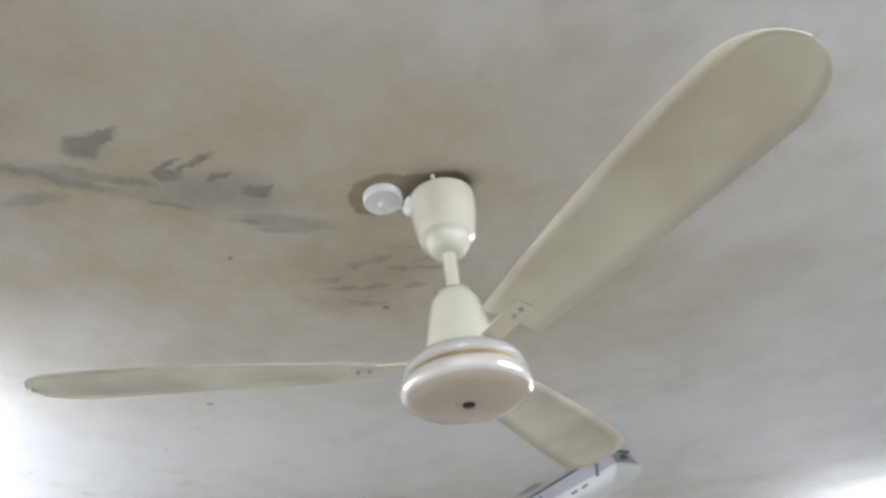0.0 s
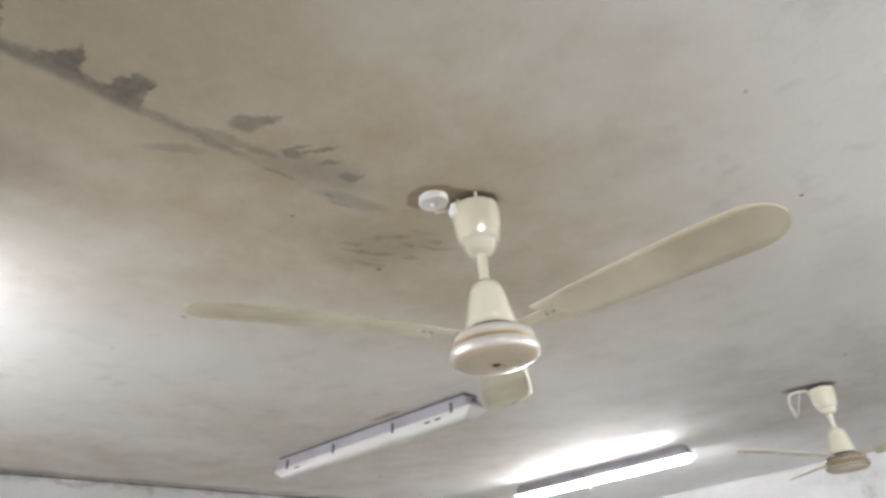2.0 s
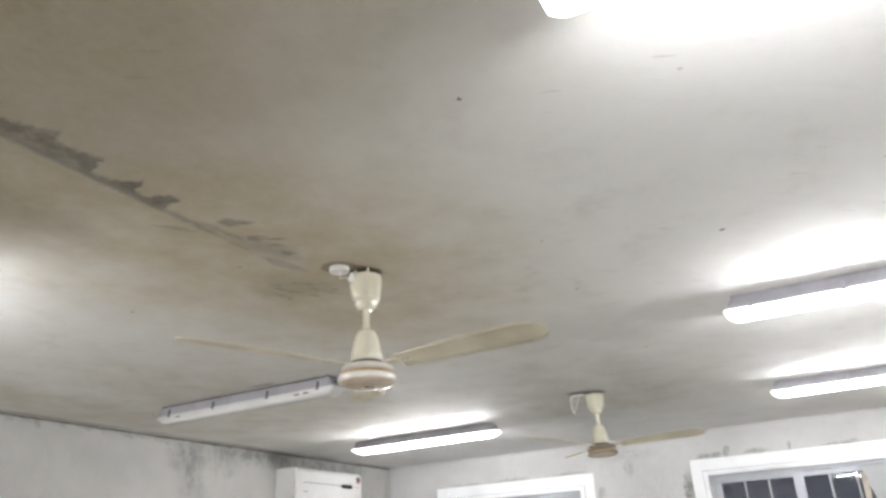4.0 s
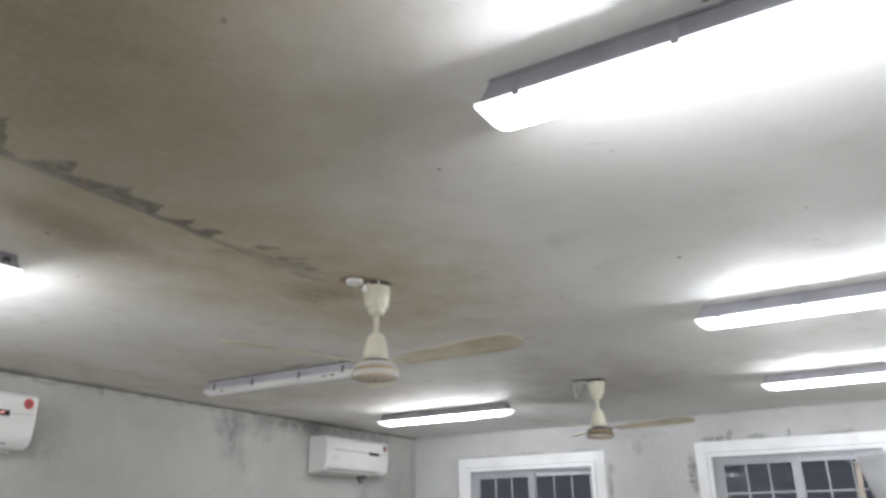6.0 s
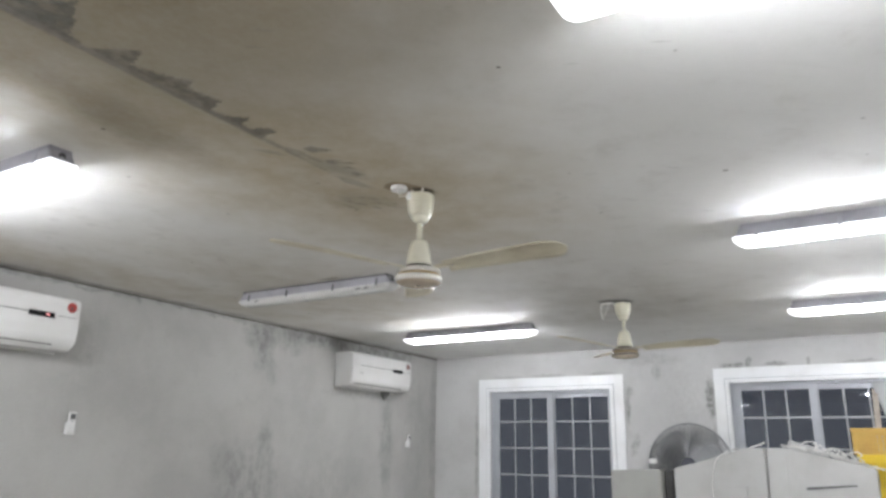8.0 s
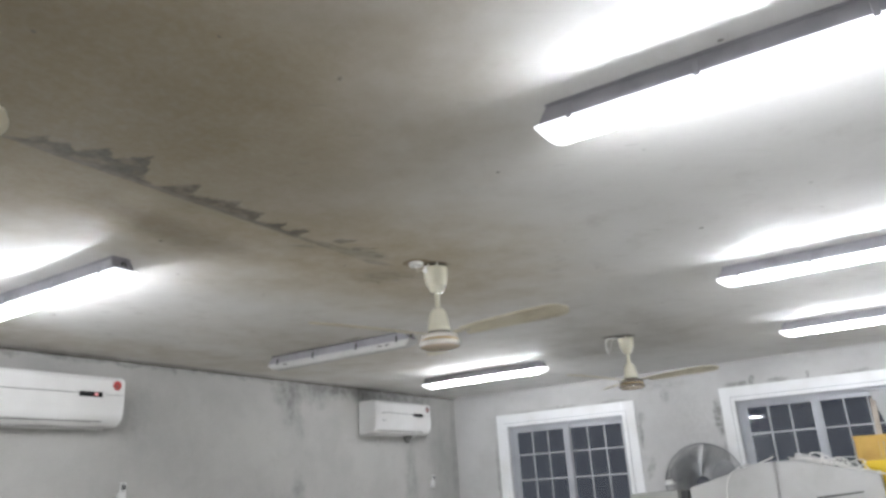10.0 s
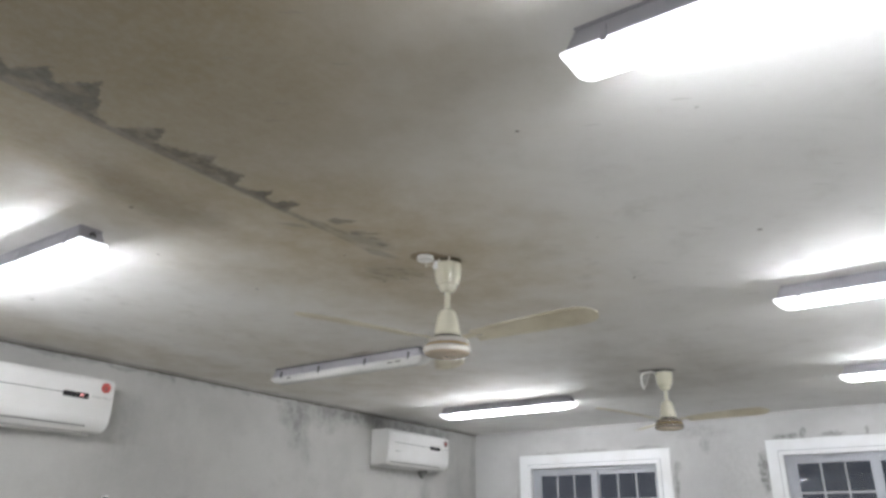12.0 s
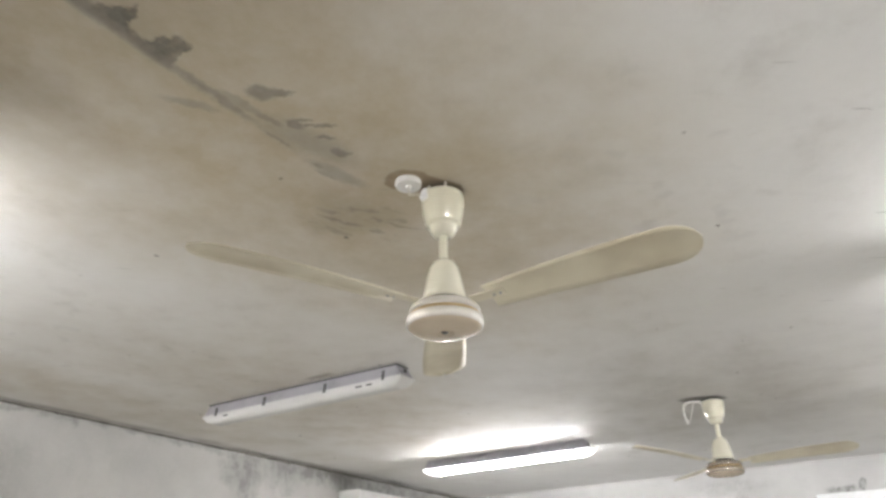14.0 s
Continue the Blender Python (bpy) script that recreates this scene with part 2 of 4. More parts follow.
def wall_material(name, first, dark_marks, tint=(0.505, 0.500, 0.480), ragged=(0.07, 0.025, 7), breakup=9.0):
    """Bare cement plaster with soft blotches; stains and painted shade: u, v, half sizes, angle, softness, strength."""
    m = Nodes(name, 0.8)
    p = axes(m, first, "Z")
    big, mid, fine = m.noise(p, 1.1, 5, 0.6), m.noise(p, 5.0, 6, 0.65), m.noise(p, 45.0, 6, 0.65)
    c = m.mix(m.span(big, 0.36, 0.66), tint, tuple(v * 0.84 for v in tint))
    drip = m.noise(m.mapping(warped(m, p, 0.05, 0.01, 3), size=(0.30, 1.3, 1)), 1.0, 4)
    c = m.mix(m.span(drip, 0.5, 0.78, 0, 0.18), c, tuple(v * 0.74 for v in tint))
    c = m.mix(m.span(mid, 0.54, 0.74, 0, 0.35), c, tuple(v * 0.76 for v in tint))
    w = warped(m, p, *ragged)
    torn = m.noise(m.mapping(p, size=(0.8, 1.4, 1)), breakup, 5, 0.7)
    for u, v, ru, rv, angle, soft, strength in dark_marks:
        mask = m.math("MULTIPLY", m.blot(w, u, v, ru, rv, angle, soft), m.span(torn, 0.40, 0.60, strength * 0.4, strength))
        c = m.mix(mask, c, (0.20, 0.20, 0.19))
    c = m.mix(m.span(fine, 0.35, 0.75, 0, 0.08), c, (0.68, 0.675, 0.66))
    m.base(c)
    m.bump(m.math("ADD", mid, m.math("MULTIPLY", fine, 0.12)), 0.3, 0.008)
    return m.mat


CEILING = ceiling_material()
# stains, plus thin bands painting shade along the head, corner and under both units
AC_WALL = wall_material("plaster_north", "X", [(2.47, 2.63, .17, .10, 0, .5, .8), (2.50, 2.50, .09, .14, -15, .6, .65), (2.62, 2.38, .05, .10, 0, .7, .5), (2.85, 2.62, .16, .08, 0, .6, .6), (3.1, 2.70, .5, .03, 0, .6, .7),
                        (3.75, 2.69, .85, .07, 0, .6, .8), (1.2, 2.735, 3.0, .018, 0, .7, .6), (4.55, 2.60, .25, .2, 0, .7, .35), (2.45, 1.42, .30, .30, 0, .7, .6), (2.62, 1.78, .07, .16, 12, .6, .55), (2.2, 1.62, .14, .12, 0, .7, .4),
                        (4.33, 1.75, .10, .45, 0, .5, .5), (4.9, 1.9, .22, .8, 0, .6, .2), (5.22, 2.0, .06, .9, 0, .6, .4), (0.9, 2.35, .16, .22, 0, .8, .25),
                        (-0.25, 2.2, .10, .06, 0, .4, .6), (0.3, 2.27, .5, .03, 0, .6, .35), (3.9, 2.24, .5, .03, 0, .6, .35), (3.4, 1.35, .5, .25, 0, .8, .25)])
WINDOW_WALL = wall_material("plaster_east", "Y", [(1.13, 2.50, .05, .07, 0, .4, .45), (0.640, 2.24, .040, .17, 0, .35, 1.0), (0.63, 1.78, .02, .2, 0, .4, .75),
                            (0.42, 2.535, .10, .022, 0, .3, .9), (0.28, 2.55, .025, .04, 0, .3, .9), (0.05, 2.53, .10, .016, 0, .3, .8), (-0.22, 2.54, .02, .035, 0, .3, .9), (-0.6, 2.525, .14, .012, 0, .3, .7),
                            (1.43, 2.15, .022, .14, 0, .4, .8), (1.38, 1.8, .03, .10, 20, .5, .55), (1.41, 2.32, .03, .05, 0, .5, .6), (1.7, 2.50, .14, .02, 0, .4, .5), (2.3, 2.50, .2, .02, 0, .4, .5), (2.75, 2.50, .15, .018, 0, .4, .5),
                            (3.13, 1.7, .022, .45, 0, .4, .65), (1.2, 2.62, .3, .05, 3, .5, .3), (0.9, 2.2, .2, .3, 0, .9, .2)], (0.575, 0.572, 0.565), (0.035, 0.022, 16), 26.0)
PLAIN_WALL = wall_material("plaster_plain", "X", [(0.5, 1.2, .5, .4, 0, .8, .4)])
PLAIN_WALL_Y = wall_material("plaster_back", "Y", [(0.5, 1.2, .5, .4, 0, .8, .4)])
JOINT = simple("dark_mortar", (0.17, 0.16, 0.145), 0.9, wear=0.25, scale=60, bump=0.4)
# floor out of view; its paleness is chosen to brighten the ceiling by bounce
FLOOR = simple("pale_bounce_floor", (0.60, 0.585, 0.55), 0.45, wear=0.15, scale=22)
CREAM = simple("cream_enamel", (0.70, 0.68, 0.56), 0.10, wear=0.04, scale=24, bump=0.0, dirt=(0.62, 0.59, 0.46))
gloss = next(n for n in CREAM.node_tree.nodes if n.type == "BSDF_PRINCIPLED")
gloss.inputs["Coat Weight"].default_value = 1.0
gloss.inputs["Coat Roughness"].default_value = 0.06
CREAM_BLADE = simple("cream_blade_paint", (0.66, 0.61, 0.47), 0.35, wear=0.06, scale=18, bump=0.02, dirt=(0.50, 0.44, 0.32))
MOTOR_WHITE = simple("pearl_motor_enamel", (0.82, 0.80, 0.75), 0.14, 0.4, wear=0.05, scale=24, bump=0.0, dirt=(0.70, 0.66, 0.60))
# tan, darker than the housing above it
MOTOR_BASE = simple("tan_motor_underside", (0.54, 0.455, 0.35), 0.18, 0.15, wear=0.07, scale=30, bump=0.01, dirt=(0.47, 0.39, 0.29))
MOTOR_BRONZE = simple("bronze_motor_enamel", (0.52, 0.465, 0.40), 0.10, 0.75, wear=0.06, scale=30, bump=0.0, dirt=(0.42, 0.37, 0.31))
BRASS = simple("tarnished_gold_trim", (0.40, 0.29, 0.14), 0.35, 0.5, wear=0.15)
DARK = simple("black_gap", (0.03, 0.03, 0.03), 0.6)
STEEL = simple("dull_steel", (0.42, 0.41, 0.40), 0.4, 0.8, wear=0.1)
WHITE_PLASTIC = simple("white_plastic", (0.80, 0.80, 0.79), 0.3, wear=0.03, bump=0.0, dirt=(0.70, 0.69, 0.66))
AC_PLASTIC = simple("air_conditioner_plastic", (0.82, 0.82, 0.81), 0.22, wear=0.03, scale=10, bump=0.0, dirt=(0.74, 0.735, 0.715))
GREY_TRAY = simple("grey_polycarbonate", (0.40, 0.392, 0.425), 0.4, wear=0.12, scale=26, bump=0.03)
SLATE = simple("grey_shadow_gap", (0.10, 0.10, 0.10), 0.6)
WIRE = simple("cream_wire", (0.72, 0.68, 0.58), 0.45, wear=0.08)
WHITE_WIRE = simple("white_cable_sheath", (0.78, 0.77, 0.74), 0.45, wear=0.08)
GREY_WIRE = simple("grey_cable_sheath", (0.58, 0.58, 0.55), 0.5, wear=0.1)
FRAME_WHITE = simple("white_window_trim", (0.85, 0.86, 0.87), 0.35, wear=0.03, scale=14, bump=0.03, dirt=(0.76, 0.76, 0.75))
ALUMINIUM = simple("grey_aluminium", (0.41, 0.425, 0.455), 0.40, 0.2, wear=0.06, scale=20, bump=0.02)
BAR = simple("pale_glazing_bar", (0.42, 0.435, 0.45), 0.4, 0.1, wear=0.05)
MACHINE = simple("pale_grey_plastic", (0.495, 0.492, 0.48), 0.45, wear=0.05, scale=16, bump=0.03, dirt=(0.43, 0.425, 0.41))
MACHINE_DARK = simple("olive_grey_plastic", (0.37, 0.37, 0.345), 0.5, wear=0.06, scale=16, bump=0.03)
YELLOW = simple("bright_yellow_plastic", (0.80, 0.58, 0.03), 0.4, wear=0.05, bump=0.02, dirt=(0.70, 0.47, 0.03))
ORANGE = simple("amber_plastic", (0.60, 0.38, 0.08), 0.45, wear=0.06, bump=0.02, dirt=(0.52, 0.31, 0.07))
WOOD = simple("pale_wood", (0.44, 0.385, 0.325), 0.6, wear=0.15, scale=40)
GUARD = simple("grey_guard_wire", (0.29, 0.295, 0.30), 0.35, 0.7, wear=0.1)
NAVY = simple("dark_motor_plastic", (0.035, 0.038, 0.055), 0.4, wear=0.1)
FAN_BLADE = simple("grey_fan_blade", (0.42, 0.425, 0.43), 0.5, 0.0, wear=0.08)
RED = simple("red_sticker", (0.46, 0.055, 0.05), 0.4, wear=0.08, bump=0.0)
MAROON = simple("faded_sticker", (0.17, 0.10, 0.09), 0.45, wear=0.1, bump=0.0)
MARK = simple("grey_print", (0.22, 0.22, 0.22), 0.5, bump=0.0)
BLACK_GLASS = simple("black_display_window", (0.012, 0.012, 0.014), 0.08, wear=0.02, bump=0.0)


def glowing(name, colour, strength):
    m = Nodes(name, 0.4)
    m.base((0.8, 0.8, 0.8))
    m.shader.inputs["Emission Color"].default_value = (*colour, 1)
    m.shader.inputs["Emission Strength"].default_value = strength
    return m.mat


LIT_TUBE = glowing("lit_fluorescent_tube", (0.93, 0.96, 1.0), TUBE_GLOW)
LIT = glowing("lit_clear_cover", (0.93, 0.96, 1.0), COVER_GLOW)
LIT.node_tree.nodes["Principled BSDF"].inputs["Alpha"].default_value = 0.25
DISPLAY_RED = glowing("red_digits", (1.0, 0.05, 0.06), 1.0)


def glass_material(name, tint, rough):
    m = Nodes(name, rough)
    m.base(tint)
    m.shader.inputs["Transmission Weight"].default_value = 1.0
    m.shader.inputs["IOR"].default_value = 1.5
    return m.mat


GLASS = glass_material("dusty_window_glass", (0.55, 0.57, 0.6), 0.02)
FROSTED = simple("cloudy_plastic_sheet", (0.62, 0.63, 0.63), 0.2, wear=0.06, scale=12, bump=0.1)
FROSTED.node_tree.nodes["Principled BSDF"].inputs["Alpha"].default_value = 0.8
COVER_OFF = simple("unlit_prismatic_cover", (0.68, 0.68, 0.665), 0.22, wear=0.04, scale=20, bump=0.03, dirt=(0.62, 0.62, 0.60))


# ---- mesh helpers ----
def part(name, bm, material, parent=None, label="", smooth=False, at=None):
    """Link a bmesh as one mesh object, under a thing or a part if one is given."""
    me = bpy.data.meshes.new(name)
    bm.normal_update()
    bm.to_mesh(me)
    bm.free()
    me.materials.append(material)
    if smooth:
        for f in me.polygons:
            f.use_smooth = True
    ob = new(name, me)
    if at is not None:
        ob.matrix_basis = at
    if parent is not None:
        ob.parent = parent
    if label:
        tagged(ob, label)
    return ob


def thing(name, label, category, at=None, group="", kind=""):
    ob = new(name)
    ob.empty_display_size = 0.1
    if at is not None:
        ob.matrix_basis = at
    return tagged(ob, label, category, group, kind)


def box(x0, y0, z0, x1, y1, z1, bevel=0.0, bm=None, segments=2):
    bm = bm or bmesh.new()
    m = Matrix.Translation(((x0 + x1) / 2, (y0 + y1) / 2, (z0 + z1) / 2)) @ Matrix.Diagonal((x1 - x0, y1 - y0, z1 - z0, 1))
    made = bmesh.ops.create_cube(bm, size=1, matrix=m)
    if bevel:
        edges = {e for v in made["verts"] for e in v.link_edges}
        bmesh.ops.bevel(bm, geom=list(edges), offset=bevel, segments=segments, affect="EDGES", profile=0.5)
    return bm


def lathe(profile, steps=48, bm=None):
    """A solid of revolution round z from (radius, height) pairs."""
    bm = bm or bmesh.new()
    rings = []
    for r, z in profile:
        if r < 1e-5:
            rings.append([bm.verts.new((0, 0, z))])
        else:
            rings.append([bm.verts.new((r * math.cos(a), r * math.sin(a), z)) for a in (2 * math.pi * i / steps for i in range(steps))])
    for a, b in zip(rings, rings[1:]):
        for i in range(steps):
            j = (i + 1) % steps
            if len(a) == 1 and len(b) == 1:
                continue
            if len(a) == 1:
                bm.faces.new((a[0], b[j], b[i]))
            elif len(b) == 1:
                bm.faces.new((a[i], a[j], b[0]))
            else:
                bm.faces.new((a[i], a[j], b[j], b[i]))
    bmesh.ops.recalc_face_normals(bm, faces=bm.faces)
    return bm


def skin(bm, rings, head=True):
    """Close rings of equal length into a shell, with a floor and, if asked, a head."""
    for p, q in zip(rings, rings[1:]):
        n = len(p)
        for i in range(n):
            bm.faces.new((p[i], p[(i + 1) % n], q[(i + 1) % n], q[i]))
    if head:
        bm.faces.new(rings[0][::-1])
    bm.faces.new(rings[-1])
    bmesh.ops.recalc_face_normals(bm, faces=bm.faces)


def prism(outline, length, axis="x", bevel=0.0):
    """Extrude a closed outline (pairs) along an axis, from 0 to length."""
    bm = bmesh.new()

    def put(a, b, t):
        return {"x": (t, a, b), "y": (a, t, b), "z": (a, b, t)}[axis]
    low = [bm.verts.new(put(a, b, 0)) for a, b in outline]
    high = [bm.verts.new(put(a, b, length)) for a, b in outline]
    n = len(outline)
    for i in range(n):
        bm.faces.new((low[i], low[(i + 1) % n], high[(i + 1) % n], high[i]))
    bm.faces.new(low[::-1]), bm.faces.new(high)
    bmesh.ops.recalc_face_normals(bm, faces=bm.faces)
    if bevel:
        sharp = [e for e in bm.edges if len(e.link_faces) == 2 and e.calc_face_angle() > 0.6]
        bmesh.ops.bevel(bm, geom=sharp, offset=bevel, segments=2, affect="EDGES")
    return bm


def tube(points, radius, sides=8, bm=None, closed=False):
    """A round wire along points, smoothed by a Catmull-Rom curve."""
    bm = bm or bmesh.new()
    pts = [Vector(p) for p in points]
    path = []
    n = len(pts)
    for i in range(n if closed else n - 1):
        if closed:
            a, b, c, d = (pts[(i + k) % n] for k in (-1, 0, 1, 2))
        else:
            a, b, c, d = pts[max(i - 1, 0)], pts[i], pts[i + 1], pts[min(i + 2, n - 1)]
        for k in range(5):
            t = k / 5
            path.append(0.5 * ((2 * b) + (c - a) * t + (2 * a - 5 * b + 4 * c - d) * t * t + (3 * b - a - 3 * c + d) * t ** 3))
    if not closed:
        path.append(pts[-1])
    rings = []
    for i, p in enumerate(path):
        ahead = (path[(i + 1) % len(path)] if closed or i + 1 < len(path) else p) - (path[i - 1] if closed or i else p)
        if ahead.length < 1e-7:
            ahead = Vector((0, 0, 1))
        q = ahead.to_track_quat("Z", "Y")
        rings.append([bm.verts.new(p + q @ Vector((radius * math.cos(2 * math.pi * s / sides), radius * math.sin(2 * math.pi * s / sides), 0))) for s in range(sides)])
    pairs = list(zip(rings, rings[1:])) + ([(rings[-1], rings[0])] if closed else [])
    for a, b in pairs:
        for s in range(sides):
            bm.faces.new((a[s], a[(s + 1) % sides], b[(s + 1) % sides], b[s]))
    if not closed:
        bm.faces.new(rings[0][::-1]), bm.faces.new(rings[-1])
    bmesh.ops.recalc_face_normals(bm, faces=bm.faces)
    return bm


# ---- the room ----
T = 0.2
tagged(part("floor", box(BX - T, BY - T, -0.15, WX + T, WY + T, 0), FLOOR), "unseen floor, kept pale to bounce light upward", "floor", kind="structure")
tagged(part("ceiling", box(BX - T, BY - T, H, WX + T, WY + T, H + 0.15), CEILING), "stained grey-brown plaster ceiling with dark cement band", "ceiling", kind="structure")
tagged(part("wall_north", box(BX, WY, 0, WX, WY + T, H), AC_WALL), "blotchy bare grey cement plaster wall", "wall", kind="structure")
tagged(part("wall_south", box(BX, BY - T, 0, WX, BY, H), PLAIN_WALL), "bare grey cement plaster wall", "wall", kind="structure")
tagged(part("wall_west", box(BX - T, BY - T, 0, BX, WY + T, H), PLAIN_WALL_Y), "bare grey cement plaster wall", "wall", kind="structure")

# window openings: y from, y to, sill, head
OPEN = [(1.60, 2.96, 1.00, 2.355), (-0.905, 0.465, 1.00, 2.370)]
bm = bmesh.new()
cuts = [BY - T, OPEN[1][0], OPEN[1][1], OPEN[0][0], OPEN[0][1], WY + T]
for i in range(0, 6, 2):
    box(WX, cuts[i], 0, WX + T, cuts[i + 1], H, bm=bm)
for a, b, low, high in OPEN:
    box(WX, a, 0, WX + T, b, low, bm=bm)
    box(WX, a, high, WX + T, b, H, bm=bm)
tagged(part("wall_east", bm, WINDOW_WALL), "bare grey plaster wall with smeared mortar round the windows", "wall", kind="structure")


def ragged_strip(length, drop, seed):
    """An uneven mortar seam along x, hanging from z = 0."""
    bm = bmesh.new()
    n = int(length / 0.02)
    rows = []
    for i in range(n + 1):
        x = length * i / n
        d = drop * (0.45 + 0.9 * abs(noise.noise((x * 2.1, seed, 0))) + 0.7 * max(0, noise.noise((x * 11, seed, 3))))
        out = 0.006 + 0.006 * abs(noise.noise((x * 7, seed, 9)))
        rows.append([bm.verts.new(p) for p in ((x, 0, 0), (x, -out, 0), (x, -out * 0.7, -d), (x, 0, -d - 0.004))])
    for a, b in zip(rows, rows[1:]):
        for k in range(3):
            bm.faces.new((a[k], a[k + 1], b[k + 1], b[k]))
    bmesh.ops.recalc_face_normals(bm, faces=bm.faces)
    return bm


tagged(part("trim", ragged_strip(WX - BX, 0.011, 2.0), JOINT, at=pose(BX, WY, H)), "dark uneven mortar seam between wall and ceiling", "trim", kind="structure")


# ---- windows ----
def build_window(name, a, b, low, high):
    w = thing(name, "white-trimmed aluminium sliding window with glazing bars, night outside", "window", pose(WX, 0, 0), kind="structure")
    e = 0.135   # width of the trim
    # stepped white trim round the opening, mitred by three pieces and a sill
    for n, y0, z0, y1, z1 in (("trim_left", b, low, b + e, high + e), ("trim_right", a - e, low, a, high + e), ("trim_head", a, high, b, high + e), ("window_sill", a - e, low - 0.06, b + e, low)):
        part(n, box(-0.022, y0, z0, -0.0, y1, z1, 0.004), FRAME_WHITE, w)
    s = 0.034   # inner raised bead
    for n, y0, z0, y1, z1 in (("bead", b - 0.004, low, b + s, high + s), ("bead", a - s, low, a + 0.004, high + s), ("bead", a + 0.004, high - 0.004, b - 0.004, high + s)):
        part(n, box(-0.036, y0, z0, -0.0225, y1, z1, 0.004), FRAME_WHITE, w)
    # thin grey strips paint the shaded line beside the bead
    for n, y0, z0, y1, z1 in (("groove_shade", b + s, low, b + s + 0.006, high + s + 0.006), ("groove_shade", a - s - 0.006, low, a - s, high + s + 0.006), ("groove_shade", a - s, high + s, b + s, high + s + 0.006)):
        part(n, box(-0.0235, y0, z0, -0.0222, y1, z1), BAR, w)
    # outer aluminium frame, set back in the reveal
    f = 0.030
    for n, y0, z0, y1, z1 in (("window_frame", b - f, low, b, high), ("window_frame", a, low, a + f, high), ("window_frame", a + f, high - f, b - f, high), ("window_frame", a + f, low, b - f, low + f)):
        part(n, box(0.022, y0, z0, 0.13, y1, z1, 0.003), ALUMINIUM, w)
    c = (a + b) / 2
    h0, h1 = low + f + 0.055, high - f - 0.043
    for y0, g0, g1, y1, x in ((c - 0.040, c + 0.030, b - f - 0.058, b - f, 0.030), (a + f, a + f + 0.030, c - 0.045, c + 0.020, 0.066)):
        sash = part("sash", box(x, y0, low + f, x + 0.03, g0, high - f, 0.003), ALUMINIUM, w)
        part("stile", box(x, g1, low + f, x + 0.03, y1, high - f, 0.003), ALUMINIUM, sash)
        part("rail", box(x + 0.001, g0, h1, x + 0.029, g1, high - f, 0.003), ALUMINIUM, sash)
        part("rail", box(x + 0.001, g0, low + f, x + 0.029, g1, h0, 0.003), ALUMINIUM, sash)
        pane = part("pane", box(-0.003, g0 - (g0 + g1) / 2, h0, 0.003, g1 - (g0 + g1) / 2, h1), GLASS, sash, "dusty dark window glass", at=pose(x + 0.018, (g0 + g1) / 2, 0, 0, 0, -0.45))
        pane.visible_shadow = False
        for k in (1, 2):
            y = g0 + (g1 - g0) * k / 3
            part("glazing_bar", box(x + 0.003, y - 0.0075, h0, x + 0.0115, y + 0.0075, h1, 0.002), BAR, sash)
        z = h1 - 0.245
        while z > h0 + 0.05:
            part("glazing_bar", box(x + 0.0025, g0, z - 0.008, x + 0.011, g1, z + 0.008, 0.002), BAR, sash)
            z -= 0.270
    return w


build_window("window_1", *OPEN[0])
build_window("window_2", *OPEN[1])


